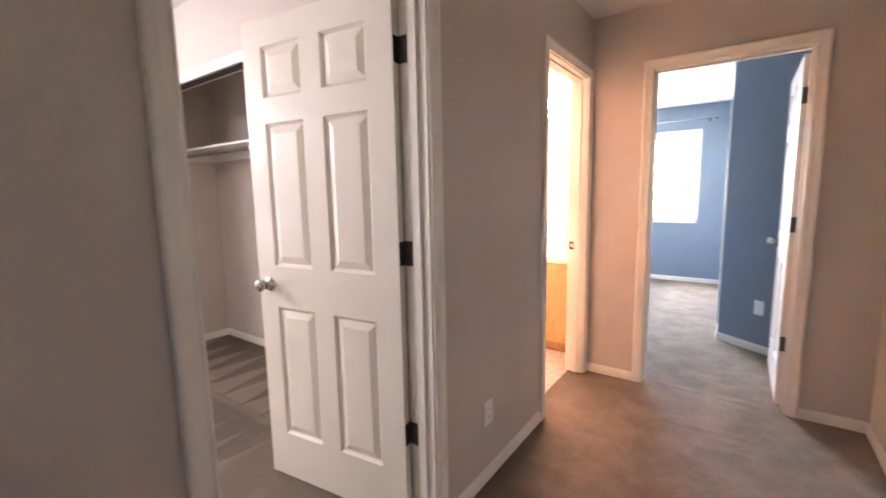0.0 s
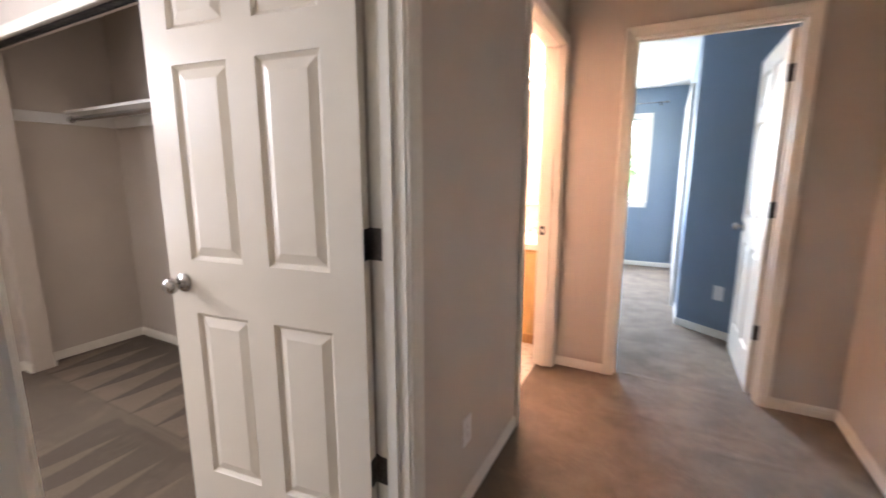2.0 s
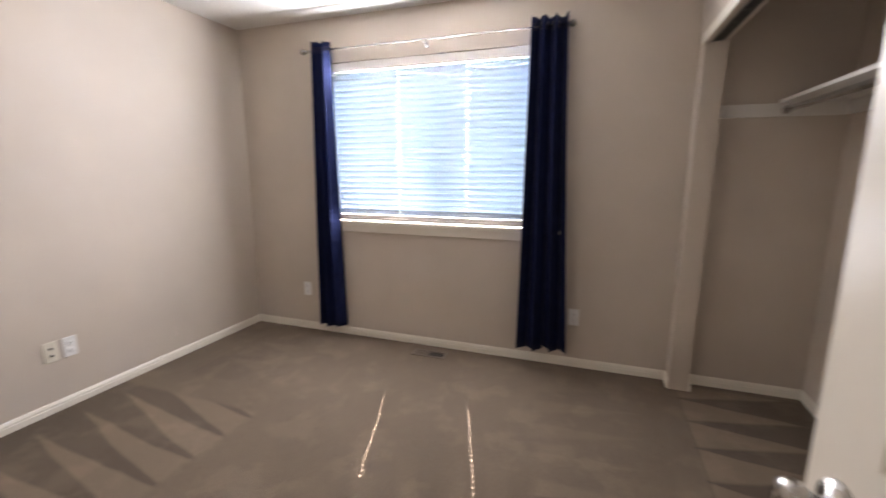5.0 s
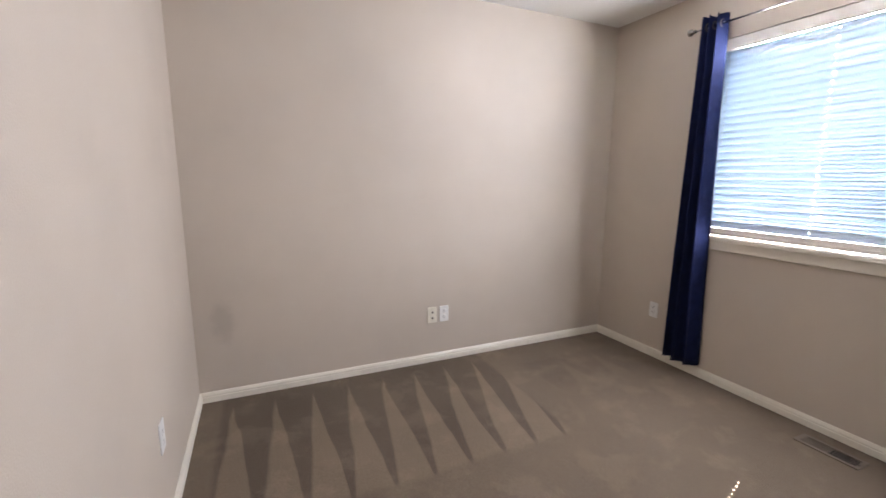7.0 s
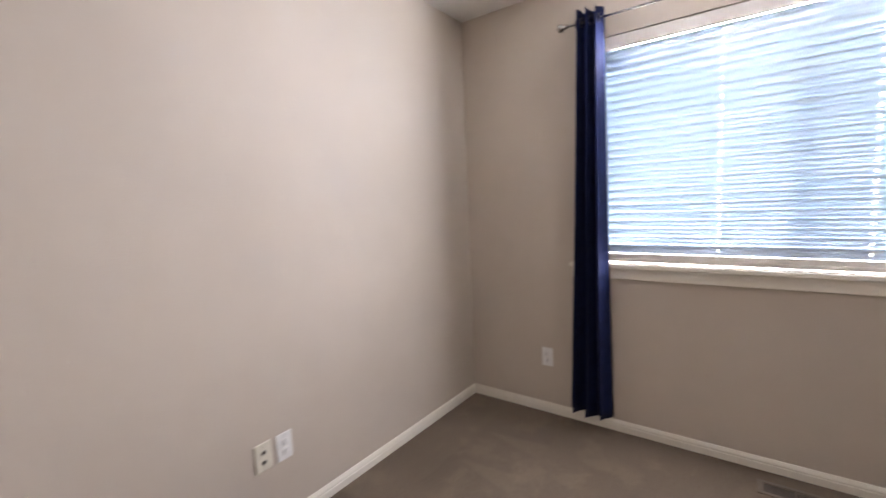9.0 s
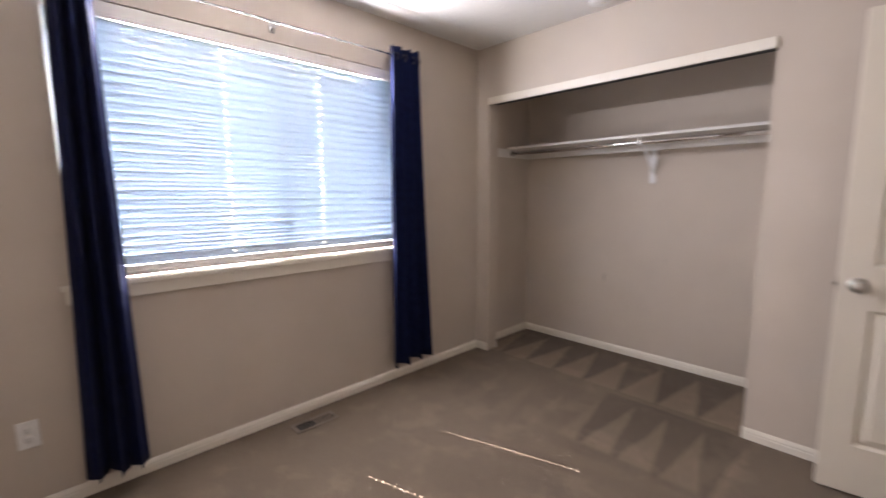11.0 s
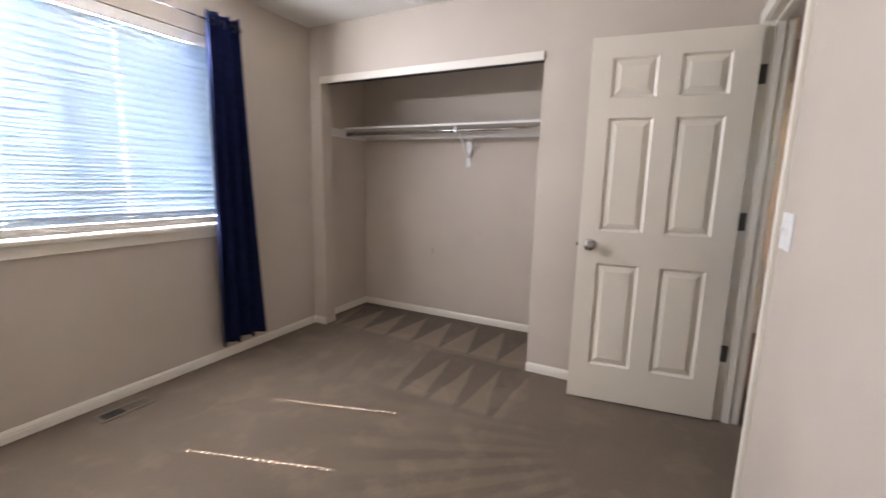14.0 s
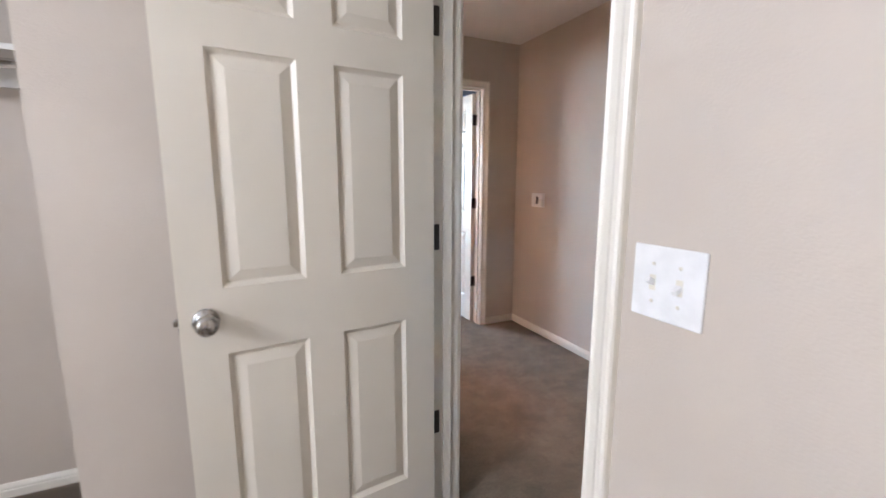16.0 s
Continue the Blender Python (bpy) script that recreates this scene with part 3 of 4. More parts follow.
# ---- bedroom window ----
def window(number, axis, w_in, w_out, a0, a1, z0, z1, split, label, stool, screen_side):
    """A white vinyl slider in a wall opening, with its sill board and apron. w_in: the room face; w_out: the outer face."""
    sign = 1 if w_in > w_out else -1

    def slab(u0, u1, d0, d1, zz0, zz1, bevel=0.0015):
        """d: the depth behind the room face."""
        w0, w1 = sorted((w_in - sign * d0, w_in - sign * d1))
        return box(w0, w1, u0, u1, zz0, zz1, bevel) if axis == "x" else box(u0, u1, w0, w1, zz0, zz1, bevel)

    top = thing("window_%d" % number, Matrix(), label, "window", "", "structure")
    f = 0.045
    part("window_frame", slab(a0, a1, 0.095, 0.145, z1 - f, z1), VINYL, top)
    part("window_frame", slab(a0, a1, 0.095, 0.145, z0, z0 + f), VINYL, top)
    part("window_frame", slab(a0, a0 + f, 0.095, 0.145, z0 + f, z1 - f), VINYL, top)
    part("window_frame", slab(a1 - f, a1, 0.095, 0.145, z0 + f, z1 - f), VINYL, top)
    if split is not None:
        part("meeting_stile", slab(split - 0.03, split + 0.03, 0.100, 0.140, z0 + f, z1 - f), VINYL, top)
        ranges = [(a0 + f, split - 0.03), (split + 0.03, a1 - f)]
    else:
        ranges = [(a0 + f, a1 - f)]
    for u0, u1 in ranges:
        pane = part("pane", slab(u0, u1, 0.118, 0.122, z0 + f, z1 - f, 0), GLASS, top, "clear window glass")
        pane.visible_shadow = False
    if screen_side:
        u0, u1 = ranges[-1]
        part("insect_screen", slab(u0, u1, 0.138, 0.139, z0 + f, z1 - f, 0), SCREEN, top, "dark insect screen mesh")
    if stool:
        part("window_sill", slab(a0 - 0.045, a1 + 0.045, -0.032, 0.0, z0 - 0.022, z0, 0.004), TRIM, top, "white painted sill board")
        part("window_sill", slab(a0, a1, 0.0, 0.095, z0 - 0.022, z0 - 0.001, 0.001), TRIM, top, "white painted sill board")
        part("apron", slab(a0 - 0.03, a1 + 0.03, -0.014, 0.0, z0 - 0.082, z0 - 0.022, 0.003), TRIM, top)
    return top


window(1, "x", WEST, WEST - 0.15, *WIN, -0.26, "white vinyl sliding window behind closed blinds", True, True)
window(2, "y", FAR, FAR + 0.15, *BWIN, None, "bright white-framed window of the blue room", True, False)
# window 3 is an added opening, out of view, that brightens the hall
window(3, "y", SOUTH, SOUTH - 0.15, *FILL_WIN, None, "white-framed hall window behind the walker", True, False)
tagged(link("trim", join(box(BWIN[1], BWIN[1] + 0.045, FAR - 0.012, FAR, BWIN[2], BWIN[3] + 0.045, 0.002), box(BWIN[0], BWIN[1], FAR - 0.012, FAR, BWIN[3], BWIN[3] + 0.045, 0.002)), TRIM), "white painted window trim", "trim", "", "structure")


def slat_mesh(width, holes):
    """One curved slat along local x with cord holes; local y is its depth."""
    bm = bmesh.new()
    half, hx, hy = 0.025, 0.0033, 0.0056
    xs = sorted({0.0, width, *[h + d for h in holes for d in (-hx, hx)]})
    ys = [-half, -0.014, -hy, hy, 0.014, half]
    grid = {}

    def v(i, j, up):
        if (i, j, up) not in grid:
            y = ys[j]
            grid[i, j, up] = bm.verts.new((xs[i], y, 0.004 * (1 - (y / half) ** 2) + (0.0026 if up else 0.0)))
        return grid[i, j, up]

    def solid(i, j):
        if not (0 <= i < len(xs) - 1 and 0 <= j < len(ys) - 1):
            return False
        mid = (xs[i] + xs[i + 1]) / 2
        return not (j == 2 and any(abs(mid - h) < hx for h in holes))

    for i in range(len(xs) - 1):
        for j in range(len(ys) - 1):
            if not solid(i, j):
                continue
            for up in (0, 1):
                f = bm.faces.new([v(i, j, up), v(i + 1, j, up), v(i + 1, j + 1, up), v(i, j + 1, up)])
                f.smooth = True
            for di, dj, e in ((-1, 0, ((0, 0), (0, 1))), (1, 0, ((1, 0), (1, 1))), (0, -1, ((0, 0), (1, 0))), (0, 1, ((0, 1), (1, 1)))):
                if not solid(i + di, j + dj):
                    (p, q), (r, s) = e
                    bm.faces.new([v(i + p, j + q, 0), v(i + r, j + s, 0), v(i + r, j + s, 1), v(i + p, j + q, 1)])
    bmesh.ops.recalc_face_normals(bm, faces=bm.faces)
    me = bpy.data.meshes.new("slat")
    bm.to_mesh(me)
    bm.free()
    me.materials.append(SLAT)
    return me


BLIND_X = WEST - 0.038
CORDS = (-1.04, -0.535, -0.01, 0.50)


def blinds():
    y0, y1 = WIN[0] + 0.006, WIN[1] - 0.006
    top = thing("window_blinds", Matrix.Translation((BLIND_X, y0, WIN[2])), "white horizontal slat blinds, closed, hanging in the window", "blinds")
    wide = y1 - y0
    holes = [c - y0 for c in CORDS[1:3]]
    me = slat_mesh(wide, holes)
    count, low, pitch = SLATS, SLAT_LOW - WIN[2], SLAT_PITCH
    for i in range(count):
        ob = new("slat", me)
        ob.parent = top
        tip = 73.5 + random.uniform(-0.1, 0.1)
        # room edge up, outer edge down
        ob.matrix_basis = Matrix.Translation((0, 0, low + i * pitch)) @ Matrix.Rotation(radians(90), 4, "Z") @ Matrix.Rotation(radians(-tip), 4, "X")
    rail = box(-0.014, 0.012, 0, wide, 0.009, 0.051, 0.003)
    box(0.010, 0.016, 0, wide, 0.009, 0.027, 0.002, rail)
    part("bottom_rail", rail, RAIL, top)
    head = box(-0.027, 0.025, 0, wide, 1.118, 1.172, 0.002)
    part("head_rail", head, RAIL, top)
    val = box(0.027, 0.034, -0.004, wide + 0.004, 1.108, 1.176, 0.002)
    part("valance", val, RAIL, top)
    for c in CORDS:
        y = c - y0
        bm = box(0.0265, 0.0272, y - 0.0006, y + 0.0006, 0.05, 1.12)
        box(-0.0275, -0.0265, y - 0.0010, y + 0.0010, 0.05, 1.12, 0, bm)
        part("ladder_cord", bm, RAIL, top)
        part("rail_plug", turned([(0.008, 0), (0.008, 0.002), (0.005, 0.004), (0, 0.0045)], 14, Matrix.Translation((0.012, y, 0.040)) @ pose(0, 0, 0, 0, 90, 0)), WHITE_PLASTIC, top)
    return top


blinds()

ROD_X, ROD_Z = -3.722, 2.20


def curtain(y_top, y_low, z_low, folds, phase, seed, label):
    """A grommet curtain, gathered on the rod, its hem a little wider than its head."""
    top = thing("curtain", Matrix.Translation((ROD_X, (y_top[0] + y_top[1]) / 2, z_low)), label, "curtain", "window curtains")
    mid = (y_top[0] + y_top[1]) / 2
    bm = bmesh.new()
    n, rows, z_top = folds * 30, 40, 2.253
    grid = []
    for r in range(rows + 1):
        f = r / rows
        z = z_top + (z_low - z_top) * f
        line = []
        for k in range(n + 1):
            s = k / n
            a = 2 * math.pi * folds * s + phase
            amp = (0.044 + 0.010 * f) * (1 + 0.12 * math.sin(a * 0.37 + seed))
            y0, y1 = y_top[0] + (y_low[0] - y_top[0]) * f ** 1.2, y_top[1] + (y_low[1] - y_top[1]) * f ** 1.2
            y = y0 + (y1 - y0) * s + 0.010 * math.sin(2 * a) * (0.6 + 0.4 * f)
            x = amp * (math.sin(a) + 0.12 * math.sin(3 * a + 2.0 * f)) + 0.008 * f * math.sin(a * 0.5 + 3 * f + seed)
            zz = z + (0.010 * math.sin(a + 1.2) + 0.006 * math.sin(a * 0.43 + seed)) * f ** 6 + 0.006 * math.sin(2.3 * a) * (1 - f) ** 30
            line.append(bm.verts.new((x, y - mid, zz - z_low)))
        grid.append(line)
    for r in range(rows):
        for k in range(n):
            bm.faces.new([grid[r][k], grid[r][k + 1], grid[r + 1][k + 1], grid[r + 1][k]]).smooth = True
    ob = part("cloth", bm, CLOTH, top)
    solid = ob.modifiers.new("thickness", "SOLIDIFY")
    solid.thickness, solid.offset = 0.0022, 0.0
    # hem band and metal rings where the cloth crosses the rod
    for j in range(folds * 2 + 2):
        a = math.pi * j
        s = (a - phase) / (2 * math.pi * folds)
        if 0.02 < s < 0.98:
            y = y_top[0] + (y_top[1] - y_top[0]) * s - mid
            ring = bmesh.new()
            prof = [(0.0205 + 0.0045 * math.cos(t), 0.0022 * math.sin(t)) for t in (2 * math.pi * q / 8 for q in range(8))]
            m = Matrix.Translation((0, y, ROD_Z - z_low)) @ pose(0, 0, 0, 90, 0, 0)
            rings = [lambda aa, bb, t=t: m @ Vector((aa * math.cos(t), aa * math.sin(t), bb)) for t in (2 * math.pi * q / 24 for q in range(25))]
            swept(prof, rings, ring, False)
            part("grommet", ring, BRONZE, top, "dark metal curtain ring")
    return top


curtain((-1.175, -1.040), (-1.225, -1.000), 0.095, 3, 4.9, 3, "dark navy blue curtain panel gathered beside the window")
curtain((0.425, 0.640), (0.397, 0.728), 0.125, 3, 1.0, 8, "dark navy blue curtain panel hanging in deep folds beside the window")


def rod(name, m, length, radius, label, finial=True):
    """A curtain rod along local y."""
    top = thing(name, m, label, "curtain rod")
    half = length / 2
    turn = pose(0, 0, 0, -90, 0, 0)
    part("tube", turned([(radius, -half), (radius, 0.0)], 20, turn), ROD_METAL, top)
    part("inner_tube", turned([(radius * 0.82, 0.0), (radius * 0.82, half)], 20, turn), ROD_METAL, top)
    part("collar", turned([(radius, -0.012), (radius * 1.25, -0.010), (radius * 1.25, 0.010), (radius, 0.012)], 20, turn), ROD_METAL, top)
    for s in (-1, 1):
        m2 = Matrix.Translation((0, s * half, 0)) @ pose(0, 0, 0, -90 * s, 0, 0)
        part("finial", turned([(0.010, -0.004), (0.012, 0.0), (0.012, 0.004), (0.008, 0.008), (0.010, 0.012), (0.019, 0.020), (0.022, 0.030), (0.019, 0.041), (0.010, 0.048), (0.0, 0.050)], 24, m2), ROD_METAL, top)
    for y in (-half + 0.05, 0.0, half - 0.05):
        bm = box(-0.070, -0.066, y - 0.012, y + 0.012, -0.035, 0.020, 0.001)
        box(-0.067, -0.010, y - 0.004, y + 0.004, -0.016, -0.009, 0.001, bm)
        turned([(0.0075, -0.005), (0.0075, 0.005)], 14, Matrix.Translation((0, y, 0)) @ pose(0, 0, 0, -90, 0, 0), bm)
        box(-0.012, 0.006, y - 0.005, y + 0.005, -0.016, -0.006, 0.001, bm)
        part("bracket", bm, ROD_METAL, top)
    return top


rod("curtain_rod", Matrix.Translation((ROD_X, -0.292, ROD_Z)), 1.86, 0.0058, "slim steel curtain rod with ball finials above the window")
rod("curtain_rod", Matrix.Translation((-1.28, FAR - 0.072, 2.235)) @ pose(0, 0, 0, 0, 0, -90), 2.16, 0.0075, "slim metal curtain rod over the blue room window")

# ---- closet ----
tagged(link("closet_header_trim", box(-3.672, -1.876, NORTH - 0.014, NORTH, 2.004, 2.058, 0.003), TRIM), "white painted board above the closet opening", "trim", "", "structure")
tagged(link("closet_track", join(box(-3.66, -1.89, NORTH + 0.035, NORTH + 0.040, 2.011, 2.02), join(box(-3.66, -1.89, NORTH + 0.075, NORTH + 0.080, 2.011, 2.02), box(-3.66, -1.89, NORTH + 0.035, NORTH + 0.080, 2.016, 2.0195))), TRACK), "dark metal track of the missing closet doors", "trim", "", "structure")


def closet_shelf():
    y0, y1 = 1.775, CLOSET_N
    top = thing("closet_shelf", Matrix.Translation((-2.77, CLOSET_N, 1.70)), "white closet shelf with a chrome hanging rod and a white bracket", "closet shelf")
    ox, oz = 2.77, -1.70

    def b(x0, x1, yy0, yy1, z0, z1, bevel=0.0015):
        return box(x0 + ox, x1 + ox, yy0 - CLOSET_N, yy1 - CLOSET_N, z0 + oz, z1 + oz, bevel)

    part("board", b(WEST + 0.001, CLOSET_E - 0.001, y0, y1 - 0.001, 1.700, 1.719), SHELF, top)
    part("cleat", b(WEST, CLOSET_E, y1 - 0.019, y1, 1.630, 1.6995), SHELF, top)
    part("cleat", b(WEST, WEST + 0.018, NORTH + 0.115, y1 - 0.019, 1.630, 1.6995), SHELF, top)
    part("cleat", b(CLOSET_E - 0.018, CLOSET_E, NORTH + 0.115, y1 - 0.019, 1.630, 1.6995), SHELF, top)
    ry, rz = 1.808 - CLOSET_N, 1.664 + oz
    part("hanging_rod", turned([(0.0165, WEST + ox + 0.018), (0.0165, CLOSET_E + ox - 0.018)], 24, Matrix.Translation((0, ry, rz)) @ pose(0, 0, 0, 0, 90, 0)), CHROME, top, "chrome hanging rod")
    for x, s in ((WEST + ox + 0.018, 1), (CLOSET_E + ox - 0.018, -1)):
        part("rod_cup", turned([(0.024, 0.0), (0.024, 0.003), (0.020, 0.005), (0.020, 0.012), (0.0175, 0.012)], 20, Matrix.Translation((x, ry, rz)) @ pose(0, 0, 0, 0, 90 * s, 0)), NICKEL, top)
    # bracket: wall plate, strut, hook under the rod
    bx = -2.675 + ox
    part("bracket_plate", box(bx - 0.024, bx + 0.024, -0.012, -0.0, 1.385 + oz, 1.63 + oz, 0.005), WHITE_PLASTIC, top, "white shelf bracket")
    arm = box(bx - 0.009, bx + 0.009, ry - 0.02, -0.019, 1.686 + oz, 1.6995 + oz, 0.002)
    part("bracket_arm", arm, WHITE_PLASTIC, top)
    a, c = Vector((bx, -0.012, 1.46 + oz)), Vector((bx, ry + 0.03, 1.69 + oz))
    way = (c - a).normalized()
    across = Vector((1, 0, 0))
    up = way.cross(across)
    prof = [(-0.009, -0.004), (0.009, -0.004), (0.009, 0.004), (-0.009, 0.004)]
    part("bracket_strut", swept(prof, [lambda p, q: a + across * p + up * q, lambda p, q: c + across * p + up * q]), WHITE_PLASTIC, top)
    hook = bmesh.new()
    hp = [(-0.012, 0.0), (0.012, 0.0), (0.012, 0.004), (-0.012, 0.004)]
    swept(hp, [lambda p, q, t=t: Vector((bx + p, ry + (0.0170 + q) * math.cos(t), rz + (0.0170 + q) * math.sin(t))) for t in (radians(90 + 270 * k / 16) for k in range(17))], hook)
    part("rod_hook", hook, WHITE_PLASTIC, top)
    part("bracket_clip", box(bx - 0.016, bx + 0.016, -0.020, -0.010, 1.44 + oz, 1.475 + oz, 0.003), WHITE_PLASTIC, top)
    return top


closet_shelf()


# ---- small fixtures ----
def plate(m, kind, label, mat=None, wide=0.070, high=0.115):
    """A wall plate; local x along the wall, local z up, local -y out into the room."""
    mat = mat or WHITE_PLASTIC
    name = {"duplex": "wall_outlet", "jack": "wall_jack", "switch": "light_switch", "blank": "wall_plate"}[kind]
    top = thing(name, m, label, {"duplex": "outlet", "jack": "wall jack", "switch": "light switch", "blank": "wall plate"}[kind], "wall plates")
    part("cover", box(-wide / 2, wide / 2, -0.006, 0.0, -high / 2, high / 2, 0.0025), mat, top)
    if kind == "duplex":
        for z in (-0.020, 0.020):
            part("receptacle", turned([(0.0165, 0.0), (0.0165, 0.0012), (0.0155, 0.0018), (0.0, 0.0018)], 24, Matrix.Translation((0, -0.006, z)) @ pose(0, 0, 0, 90, 0, 0)), mat, top)
            bm = box(-0.0075, -0.0055, -0.0083, -0.0076, z - 0.001, z + 0.0075)
            box(0.0055, 0.0075, -0.0083, -0.0076, z, z + 0.0065, 0, bm)
            turned([(0.0024, 0.0), (0.0024, 0.0006), (0.0, 0.0006)], 10, Matrix.Translation((0, -0.0077, z - 0.007)) @ pose(0, 0, 0, 90, 0, 0), bm)
            part("slots", bm, DARK_PLASTIC, top)
        screws = [(0, 0)]
    elif kind == "jack":
        for z in (-0.020, 0.020):
            part("socket", turned([(0.0065, 0.0), (0.0065, 0.007), (0.004, 0.007), (0.004, 0.002), (0.0, 0.002)], 16, Matrix.Translation((0, -0.006, z)) @ pose(0, 0, 0, 90, 0, 0)), BRONZE, top)
        screws = [(0, 0.042), (0, -0.042)]
    elif kind == "switch":
        screws = []
        for x in (-0.023, 0.023):
            part("switch_slot", box(x - 0.0055, x + 0.0055, -0.0068, -0.0058, -0.0125, 0.0125, 0.0003), ALMOND_PLASTIC, top)
            up = 1 if x < 0 else -1
            bm = box(-0.0042, 0.0042, -0.014, 0.002, -0.0045, 0.0045, 0.001)
            bm.transform(Matrix.Translation((x, -0.006, 0.0)) @ pose(0, 0, 0, 28 * -up, 0, 0))
            part("toggle", bm, mat, top)
            screws += [(x, 0.030), (x, -0.030)]
    else:
        screws = [(0, 0.03), (0, -0.03)]
    for x, z in screws:
        part("screw", turned([(0.003, 0.0), (0.003, 0.0006), (0.0, 0.0012)], 10, Matrix.Translation((x, -0.006, z)) @ pose(0, 0, 0, 90, 0, 0)), ALMOND_PLASTIC, top)
    return top


ON_WEST, ON_EAST, ON_SOUTH = 90, -90, 180
plate(pose(WEST, -1.388, 0.352, 0, 0, ON_WEST), "duplex", "white duplex outlet low on the wall beside the curtain")
plate(pose(WEST, 0.772, 0.355, 0, 0, ON_WEST), "duplex", "white duplex outlet low on the wall by the closet")
plate(pose(-2.342, SOUTH, 0.346, 0, 0, ON_SOUTH), "duplex", "white duplex outlet low on the wall next to a cable jack")
plate(pose(-2.250, SOUTH, 0.346, 0, 0, ON_SOUTH), "jack", "almond cable jack plate with two sockets low on the wall", ALMOND_PLASTIC)
plate(pose(EAST, -0.972, 0.375, 0, 0, ON_EAST), "duplex", "white duplex outlet low on the wall by the corner")
plate(pose(HALL_W, 1.682, 0.321, 0, 0, ON_WEST), "duplex", "white duplex outlet low on the hall wall")
plate(pose(EAST, 0.353, 1.136, 0, 0, ON_EAST), "switch", "white double light switch plate beside the door", None, 0.122, 0.118)
plate(pose(-1.185, 3.90, 0.955, 0, 0, 0), "duplex", "white duplex outlet on the bathroom wall above the backsplash")
along = math.degrees(math.atan2(3.312 - 4.405, 1.62 - 0.075))
plate(Matrix.Translation((0.345, 4.405 - 0.7074 * 0.27, 0.36)) @ pose(0, 0, 0, 0, 0, along), "blank", "white cover plate low on the blue wall", None, 0.075, 0.115)


def thermostat():
    top = thing("thermostat", pose(HALL_E, 2.79, 1.137, 0, 0, ON_EAST), "white wall thermostat on a backing plate with a dark display", "thermostat")
    part("backing", box(-0.085, 0.085, -0.004, 0, -0.058, 0.058, 0.002), WHITE_PLASTIC, top)
    part("body", box(-0.012, 0.078, -0.030, -0.004, -0.052, 0.052, 0.005), WHITE_PLASTIC, top)
    part("display", box(0.008, 0.040, -0.0308, -0.0300, -0.030, 0.030), DARK_PLASTIC, top, "dark display")
    part("button", box(0.052, 0.066, -0.0320, -0.0298, -0.014, 0.014, 0.001), ALMOND_PLASTIC, top)


thermostat()


def smoke_detector():
    top = thing("smoke_detector", pose(-2.70, 1.185, HIGH, 180, 0, 0), "round white smoke detector on the ceiling", "smoke detector")
    part("base", turned([(0.068, 0.0), (0.068, 0.008), (0.064, 0.010), (0, 0.010)], 36), WHITE_PLASTIC, top)
    part("cover", turned([(0.062, 0.010), (0.062, 0.022), (0.056, 0.032), (0.040, 0.037), (0.0, 0.038)], 36), WHITE_PLASTIC, top)
    part("test_button", turned([(0.010, 0.037), (0.010, 0.040), (0, 0.0405)], 16, Matrix.Translation((0.022, 0.0, 0.0))), ALMOND_PLASTIC, top)
    part("vents", turned([(0.0625, 0.013), (0.0628, 0.014), (0.0628, 0.018), (0.0625, 0.019)], 36), DARK_PLASTIC, top)


smoke_detector()


def floor_register():
    top = thing("floor_register", Matrix.Translation((-3.640, -0.225, 0.0)), "tan metal floor register with slanted louvres set in the carpet", "floor vent")
    part("frame", cells([-0.052, -0.036, 0.036, 0.052], [-0.128, -0.108, 0.108, 0.128], [0.0, 0.006], lambda x, y, z: abs(x) > 0.036 or abs(y) > 0.108), TAN_METAL, top)
    # flat black sheet; the duct's darkness is put into its colour
    part("well_shade", box(-0.036, 0.036, -0.108, 0.108, 0.0, 0.0008), SHADOW_BLACK, top)
    # two banks of slanted louvres that lean away from each other
    for lean, first in ((1, -0.1065), (-1, 0.0035)):
        for i in range(9):
            y = first + 0.0115 * i
            foot, head = (y + 0.0045, y) if lean > 0 else (y, y + 0.0045)
            part("louvre", swept([(foot, 0.0010), (foot + 0.0010, 0.0010), (head + 0.0010, 0.0056), (head, 0.0056)],
                                 [lambda a, b: (-0.036, a, b), lambda a, b: (0.036, a, b)]), TAN_METAL, top)
    part("divider", box(-0.036, 0.036, -0.003, 0.001, 0.001, 0.006), TAN_METAL, top)
    part("lever", box(0.010, 0.020, 0.112, 0.118, 0.006, 0.012, 0.001), TRACK, top)


floor_register()

# ---- bathroom ----
VAN_Y, VAN_X0, VAN_X1 = 3.31, -2.05, EAST


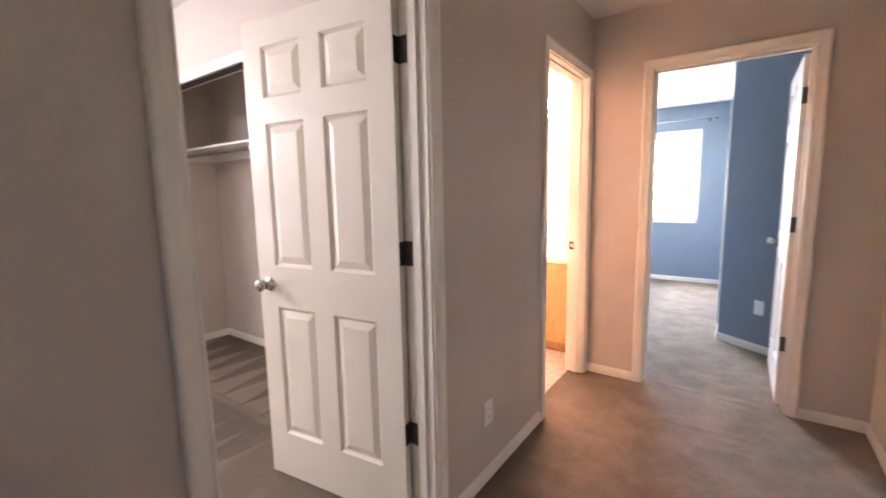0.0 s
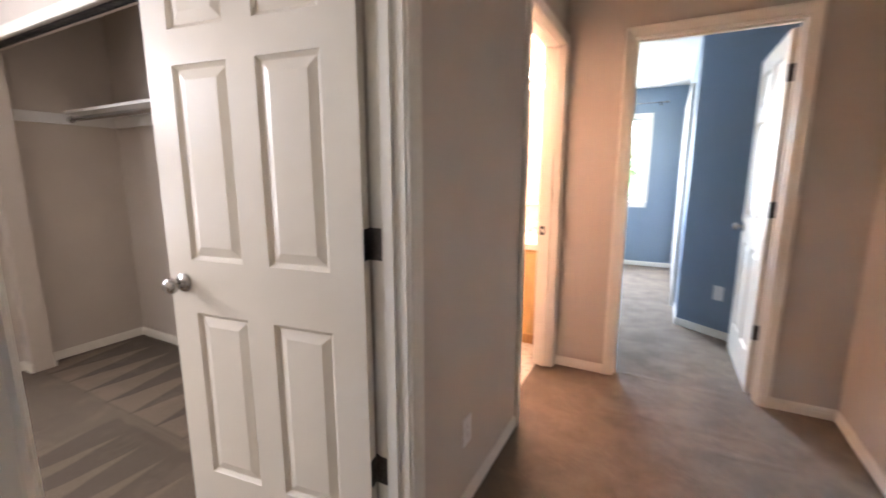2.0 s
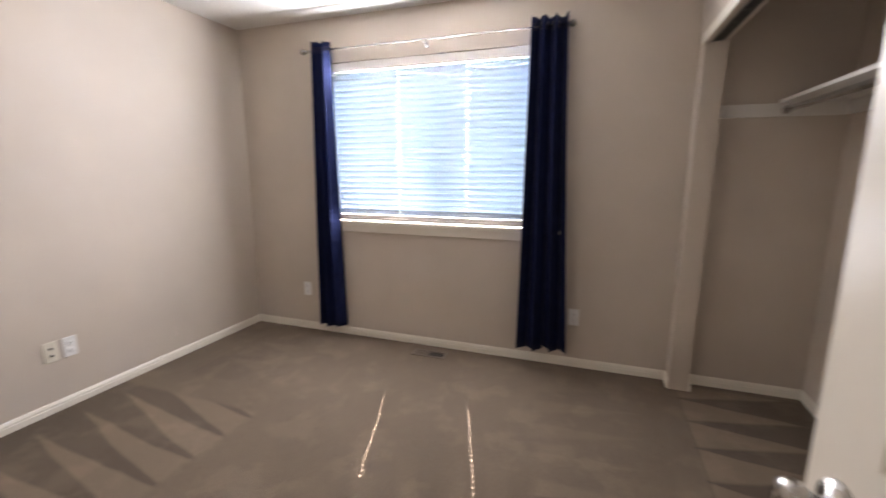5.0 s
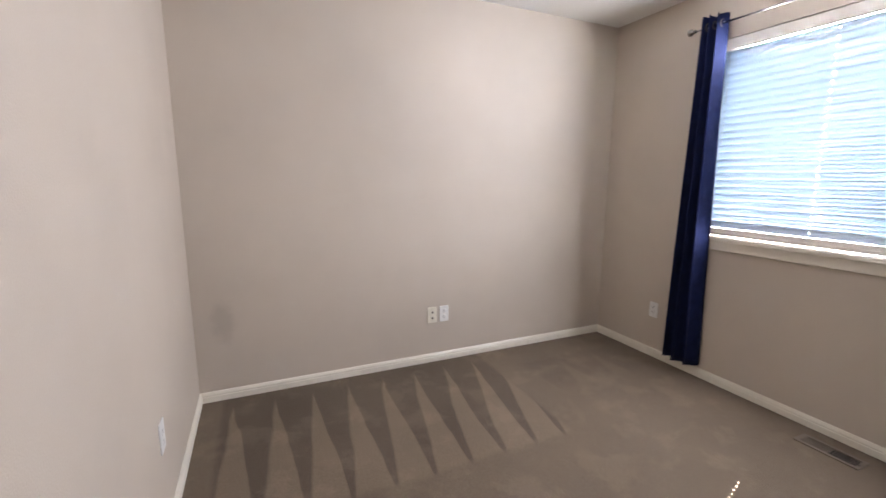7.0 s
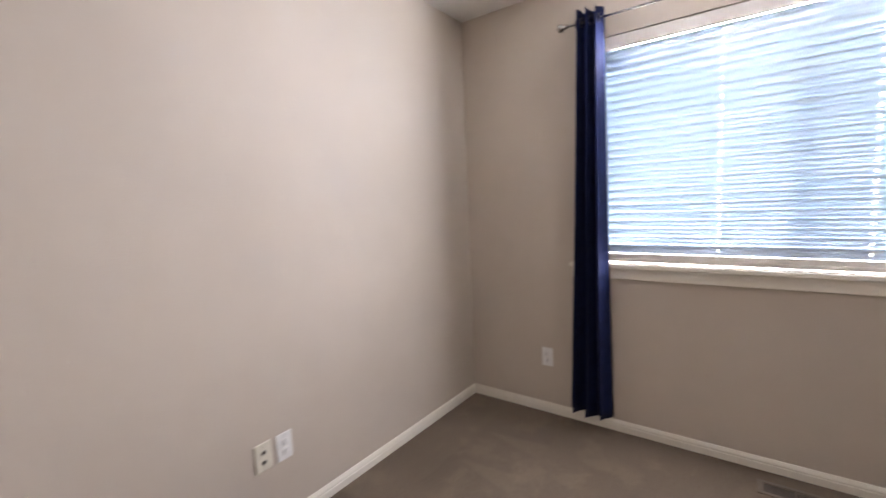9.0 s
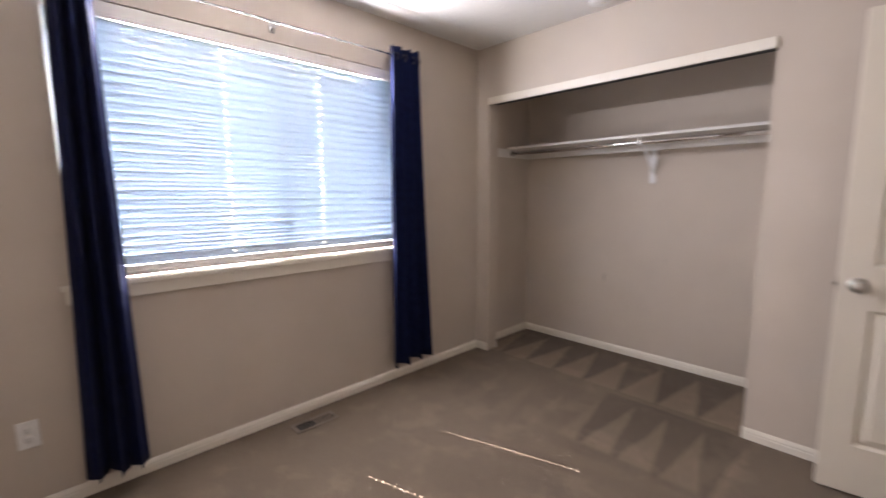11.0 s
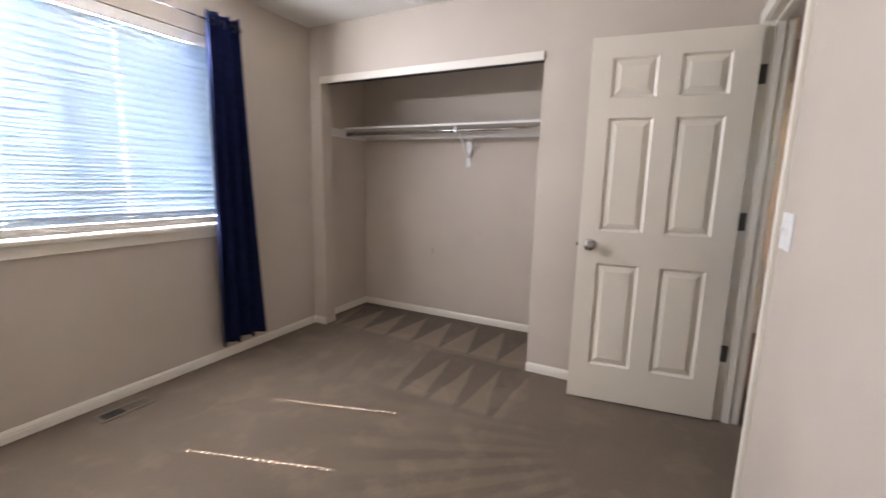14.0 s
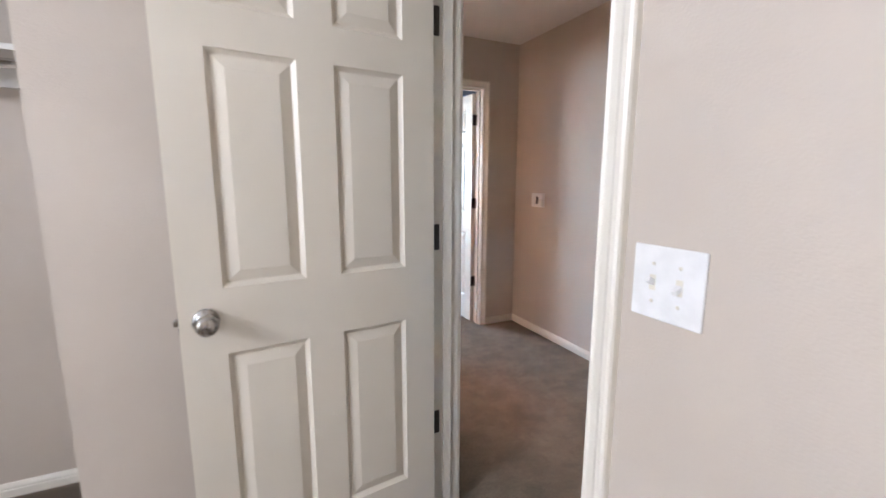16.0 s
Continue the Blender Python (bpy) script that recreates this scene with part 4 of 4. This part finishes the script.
def vanity():
    top = thing("vanity_cabinet", Matrix.Translation((0, 0, 0.005)), "golden maple bathroom vanity cabinet on a darker toe kick", "vanity")
    part("body", box(VAN_X0, VAN_X1 - 0.002, VAN_Y, 3.90, 0.09, 0.745, 0.002), MAPLE, top)
    part("toe_kick", box(VAN_X0, VAN_X1 - 0.002, VAN_Y + 0.05, 3.90, 0.0, 0.09), MAPLE_DARK, top, "darker wood toe kick")
    x = VAN_X1 - 0.02
    for k in range(3):
        x0, x1 = x - 0.385, x - 0.005
        door = part("door", box(x0, x1, VAN_Y - 0.019, VAN_Y, 0.11, 0.725, 0.004), MAPLE, top)
        part("panel", box(x0 + 0.06, x1 - 0.06, VAN_Y - 0.022, VAN_Y - 0.019, 0.17, 0.665, 0.002), MAPLE, door)
        x -= 0.40
    tip = thing("countertop", Matrix.Translation((0, 0, 0.75)), "white cultured marble vanity top with a backsplash", "countertop")
    part("slab", box(VAN_X0, VAN_X1 - 0.001, VAN_Y - 0.03, 3.899, 0.0, 0.045, 0.006), COUNTER, tip)
    part("backsplash", box(VAN_X0, VAN_X1 - 0.001, 3.878, 3.899, 0.045, 0.145, 0.004), COUNTER, tip)
    f = thing("faucet", Matrix.Translation((-1.10, 3.79, 0.795)), "small chrome bathroom faucet on the vanity", "faucet")
    part("base", box(-0.08, 0.08, -0.025, 0.025, 0, 0.02, 0.006), CHROME, f)
    part("spout", box(-0.014, 0.014, -0.14, 0.01, 0.055, 0.08, 0.008), CHROME, f)
    part("stem", turned([(0.016, 0.0), (0.014, 0.07), (0.0, 0.075)], 16, Matrix.Translation((0, 0, 0.01))), CHROME, f)
    for s in (-1, 1):
        part("handle", turned([(0.016, 0.0), (0.018, 0.03), (0.012, 0.045), (0, 0.046)], 16, Matrix.Translation((0.06 * s, 0, 0.018))), CHROME, f)
    mir = thing("wall_mirror", Matrix.Translation((-1.45, 3.90, 1.03)), "large frameless bathroom mirror above the vanity", "mirror")
    part("glass", box(-0.60, 0.62, -0.006, 0.0, 0.0, 0.95, 0.001), MIRROR, mir)
    lamp = thing("vanity_light", Matrix.Translation((-1.40, 3.90, 2.10)), "warm glowing globe bulbs on a vanity light bar", "wall lamp")
    part("bar", box(-0.46, 0.46, -0.035, 0.0, -0.060, 0.060, 0.004), CHROME, lamp)
    for k in range(6):
        x = 0.335 - 0.134 * k
        part("socket", turned([(0.022, 0), (0.022, 0.02), (0.015, 0.025)], 16, Matrix.Translation((x, -0.035, 0)) @ pose(0, 0, 0, 90, 0, 0)), CHROME, lamp)
        bm = bmesh.new()
        bmesh.ops.create_uvsphere(bm, u_segments=24, v_segments=14, radius=0.047)
        bm.transform(Matrix.Translation((x, -0.102, 0)))
        for fc in bm.faces:
            fc.smooth = True
        part("bulb", bm, GLOBE, lamp, "glowing warm globe bulb")


vanity()


# ---- blue room closet door ----
def closet_door():
    top = thing("door_4", Matrix.Translation((0.075, 0, 0)), "white closet door on the blue wall", "door", "", "structure")
    part("leaf", box(-0.030, -0.001, 5.02, 6.72, 0.01, 2.04, 0.003), DOOR, top)
    for z0, z1 in ROWS_OF_PANELS:
        for y0, y1 in ((5.12, 5.42), (5.50, 5.80), (5.94, 6.24), (6.32, 6.62)):
            part("panel", box(-0.035, -0.030, y0, y1, z0, z1, 0.002), DOOR, top)
    part("casing", box(-0.038, -0.0, 4.95, 5.018, 0, 2.11, 0.004), TRIM, top)
    part("casing", box(-0.038, -0.0, 6.722, 6.79, 0, 2.11, 0.004), TRIM, top)
    part("head_casing", box(-0.038, -0.0, 5.018, 6.722, 2.043, 2.11, 0.004), TRIM, top)


closet_door()


# ---- outside ----
def ground():
    bm = bmesh.new()
    bmesh.ops.create_circle(bm, cap_ends=True, segments=64, radius=1800)
    bm.transform(Matrix.Translation((0, 0, -3.1)))
    tagged(link("ground", bm, GRASS), "dry suburban lawn and distant ground", "ground", "", "structure")


ground()


def tree(x, y, height, crown, seed):
    rnd = random.Random(seed)
    top = thing("tree", Matrix.Translation((x, y, -3.1)), "leafy green garden tree beyond the window", "tree", "garden trees")
    bm = bmesh.new()
    tips = []

    def limb(p, q, r0, r1):
        way = (q - p).normalized()
        side = way.orthogonal().normalized()
        other = way.cross(side)
        swept([(math.cos(t), math.sin(t)) for t in (2 * math.pi * k / 8 for k in range(8))],
              [lambda a, b: p + (side * a + other * b) * r0, lambda a, b: q + (side * a + other * b) * r1], bm)

    fork = Vector((rnd.uniform(-0.2, 0.2), rnd.uniform(-0.2, 0.2), height * 0.35))
    limb(Vector((0, 0, 0)), fork, 0.17, 0.12)
    for k in range(9):
        a = k * 2.4
        tip = fork + Vector((math.cos(a), math.sin(a), 0)) * crown * rnd.uniform(0.35, 0.8) + Vector((0, 0, height * rnd.uniform(0.15, 0.55)))
        limb(fork, tip, 0.07, 0.02)
        tips.append(tip)
    part("trunk", bm, BARK, top)
    leaves = bmesh.new()
    for tip in tips:
        for _ in range(420):
            d = Vector((rnd.gauss(0, 1), rnd.gauss(0, 1), rnd.gauss(0, 0.8))) * crown * 0.24
            c = tip + d
            u = Vector((rnd.uniform(-1, 1), rnd.uniform(-1, 1), rnd.uniform(-1, 1))).normalized()
            w = u.orthogonal().normalized()
            size = rnd.uniform(0.07, 0.13)
            leaves.faces.new([leaves.verts.new(c + u * size), leaves.verts.new(c + w * size * 0.5), leaves.verts.new(c - u * size), leaves.verts.new(c - w * size * 0.5)])
    me = bpy.data.meshes.new("crown")
    leaves.to_mesh(me)
    leaves.free()
    me.materials.append(LEAF)
    ob = new("crown", me)
    ob.parent = top


tree(-2.6, 16.5, 5.6, 2.0, 5)
tree(0.8, 21.0, 6.2, 2.4, 9)
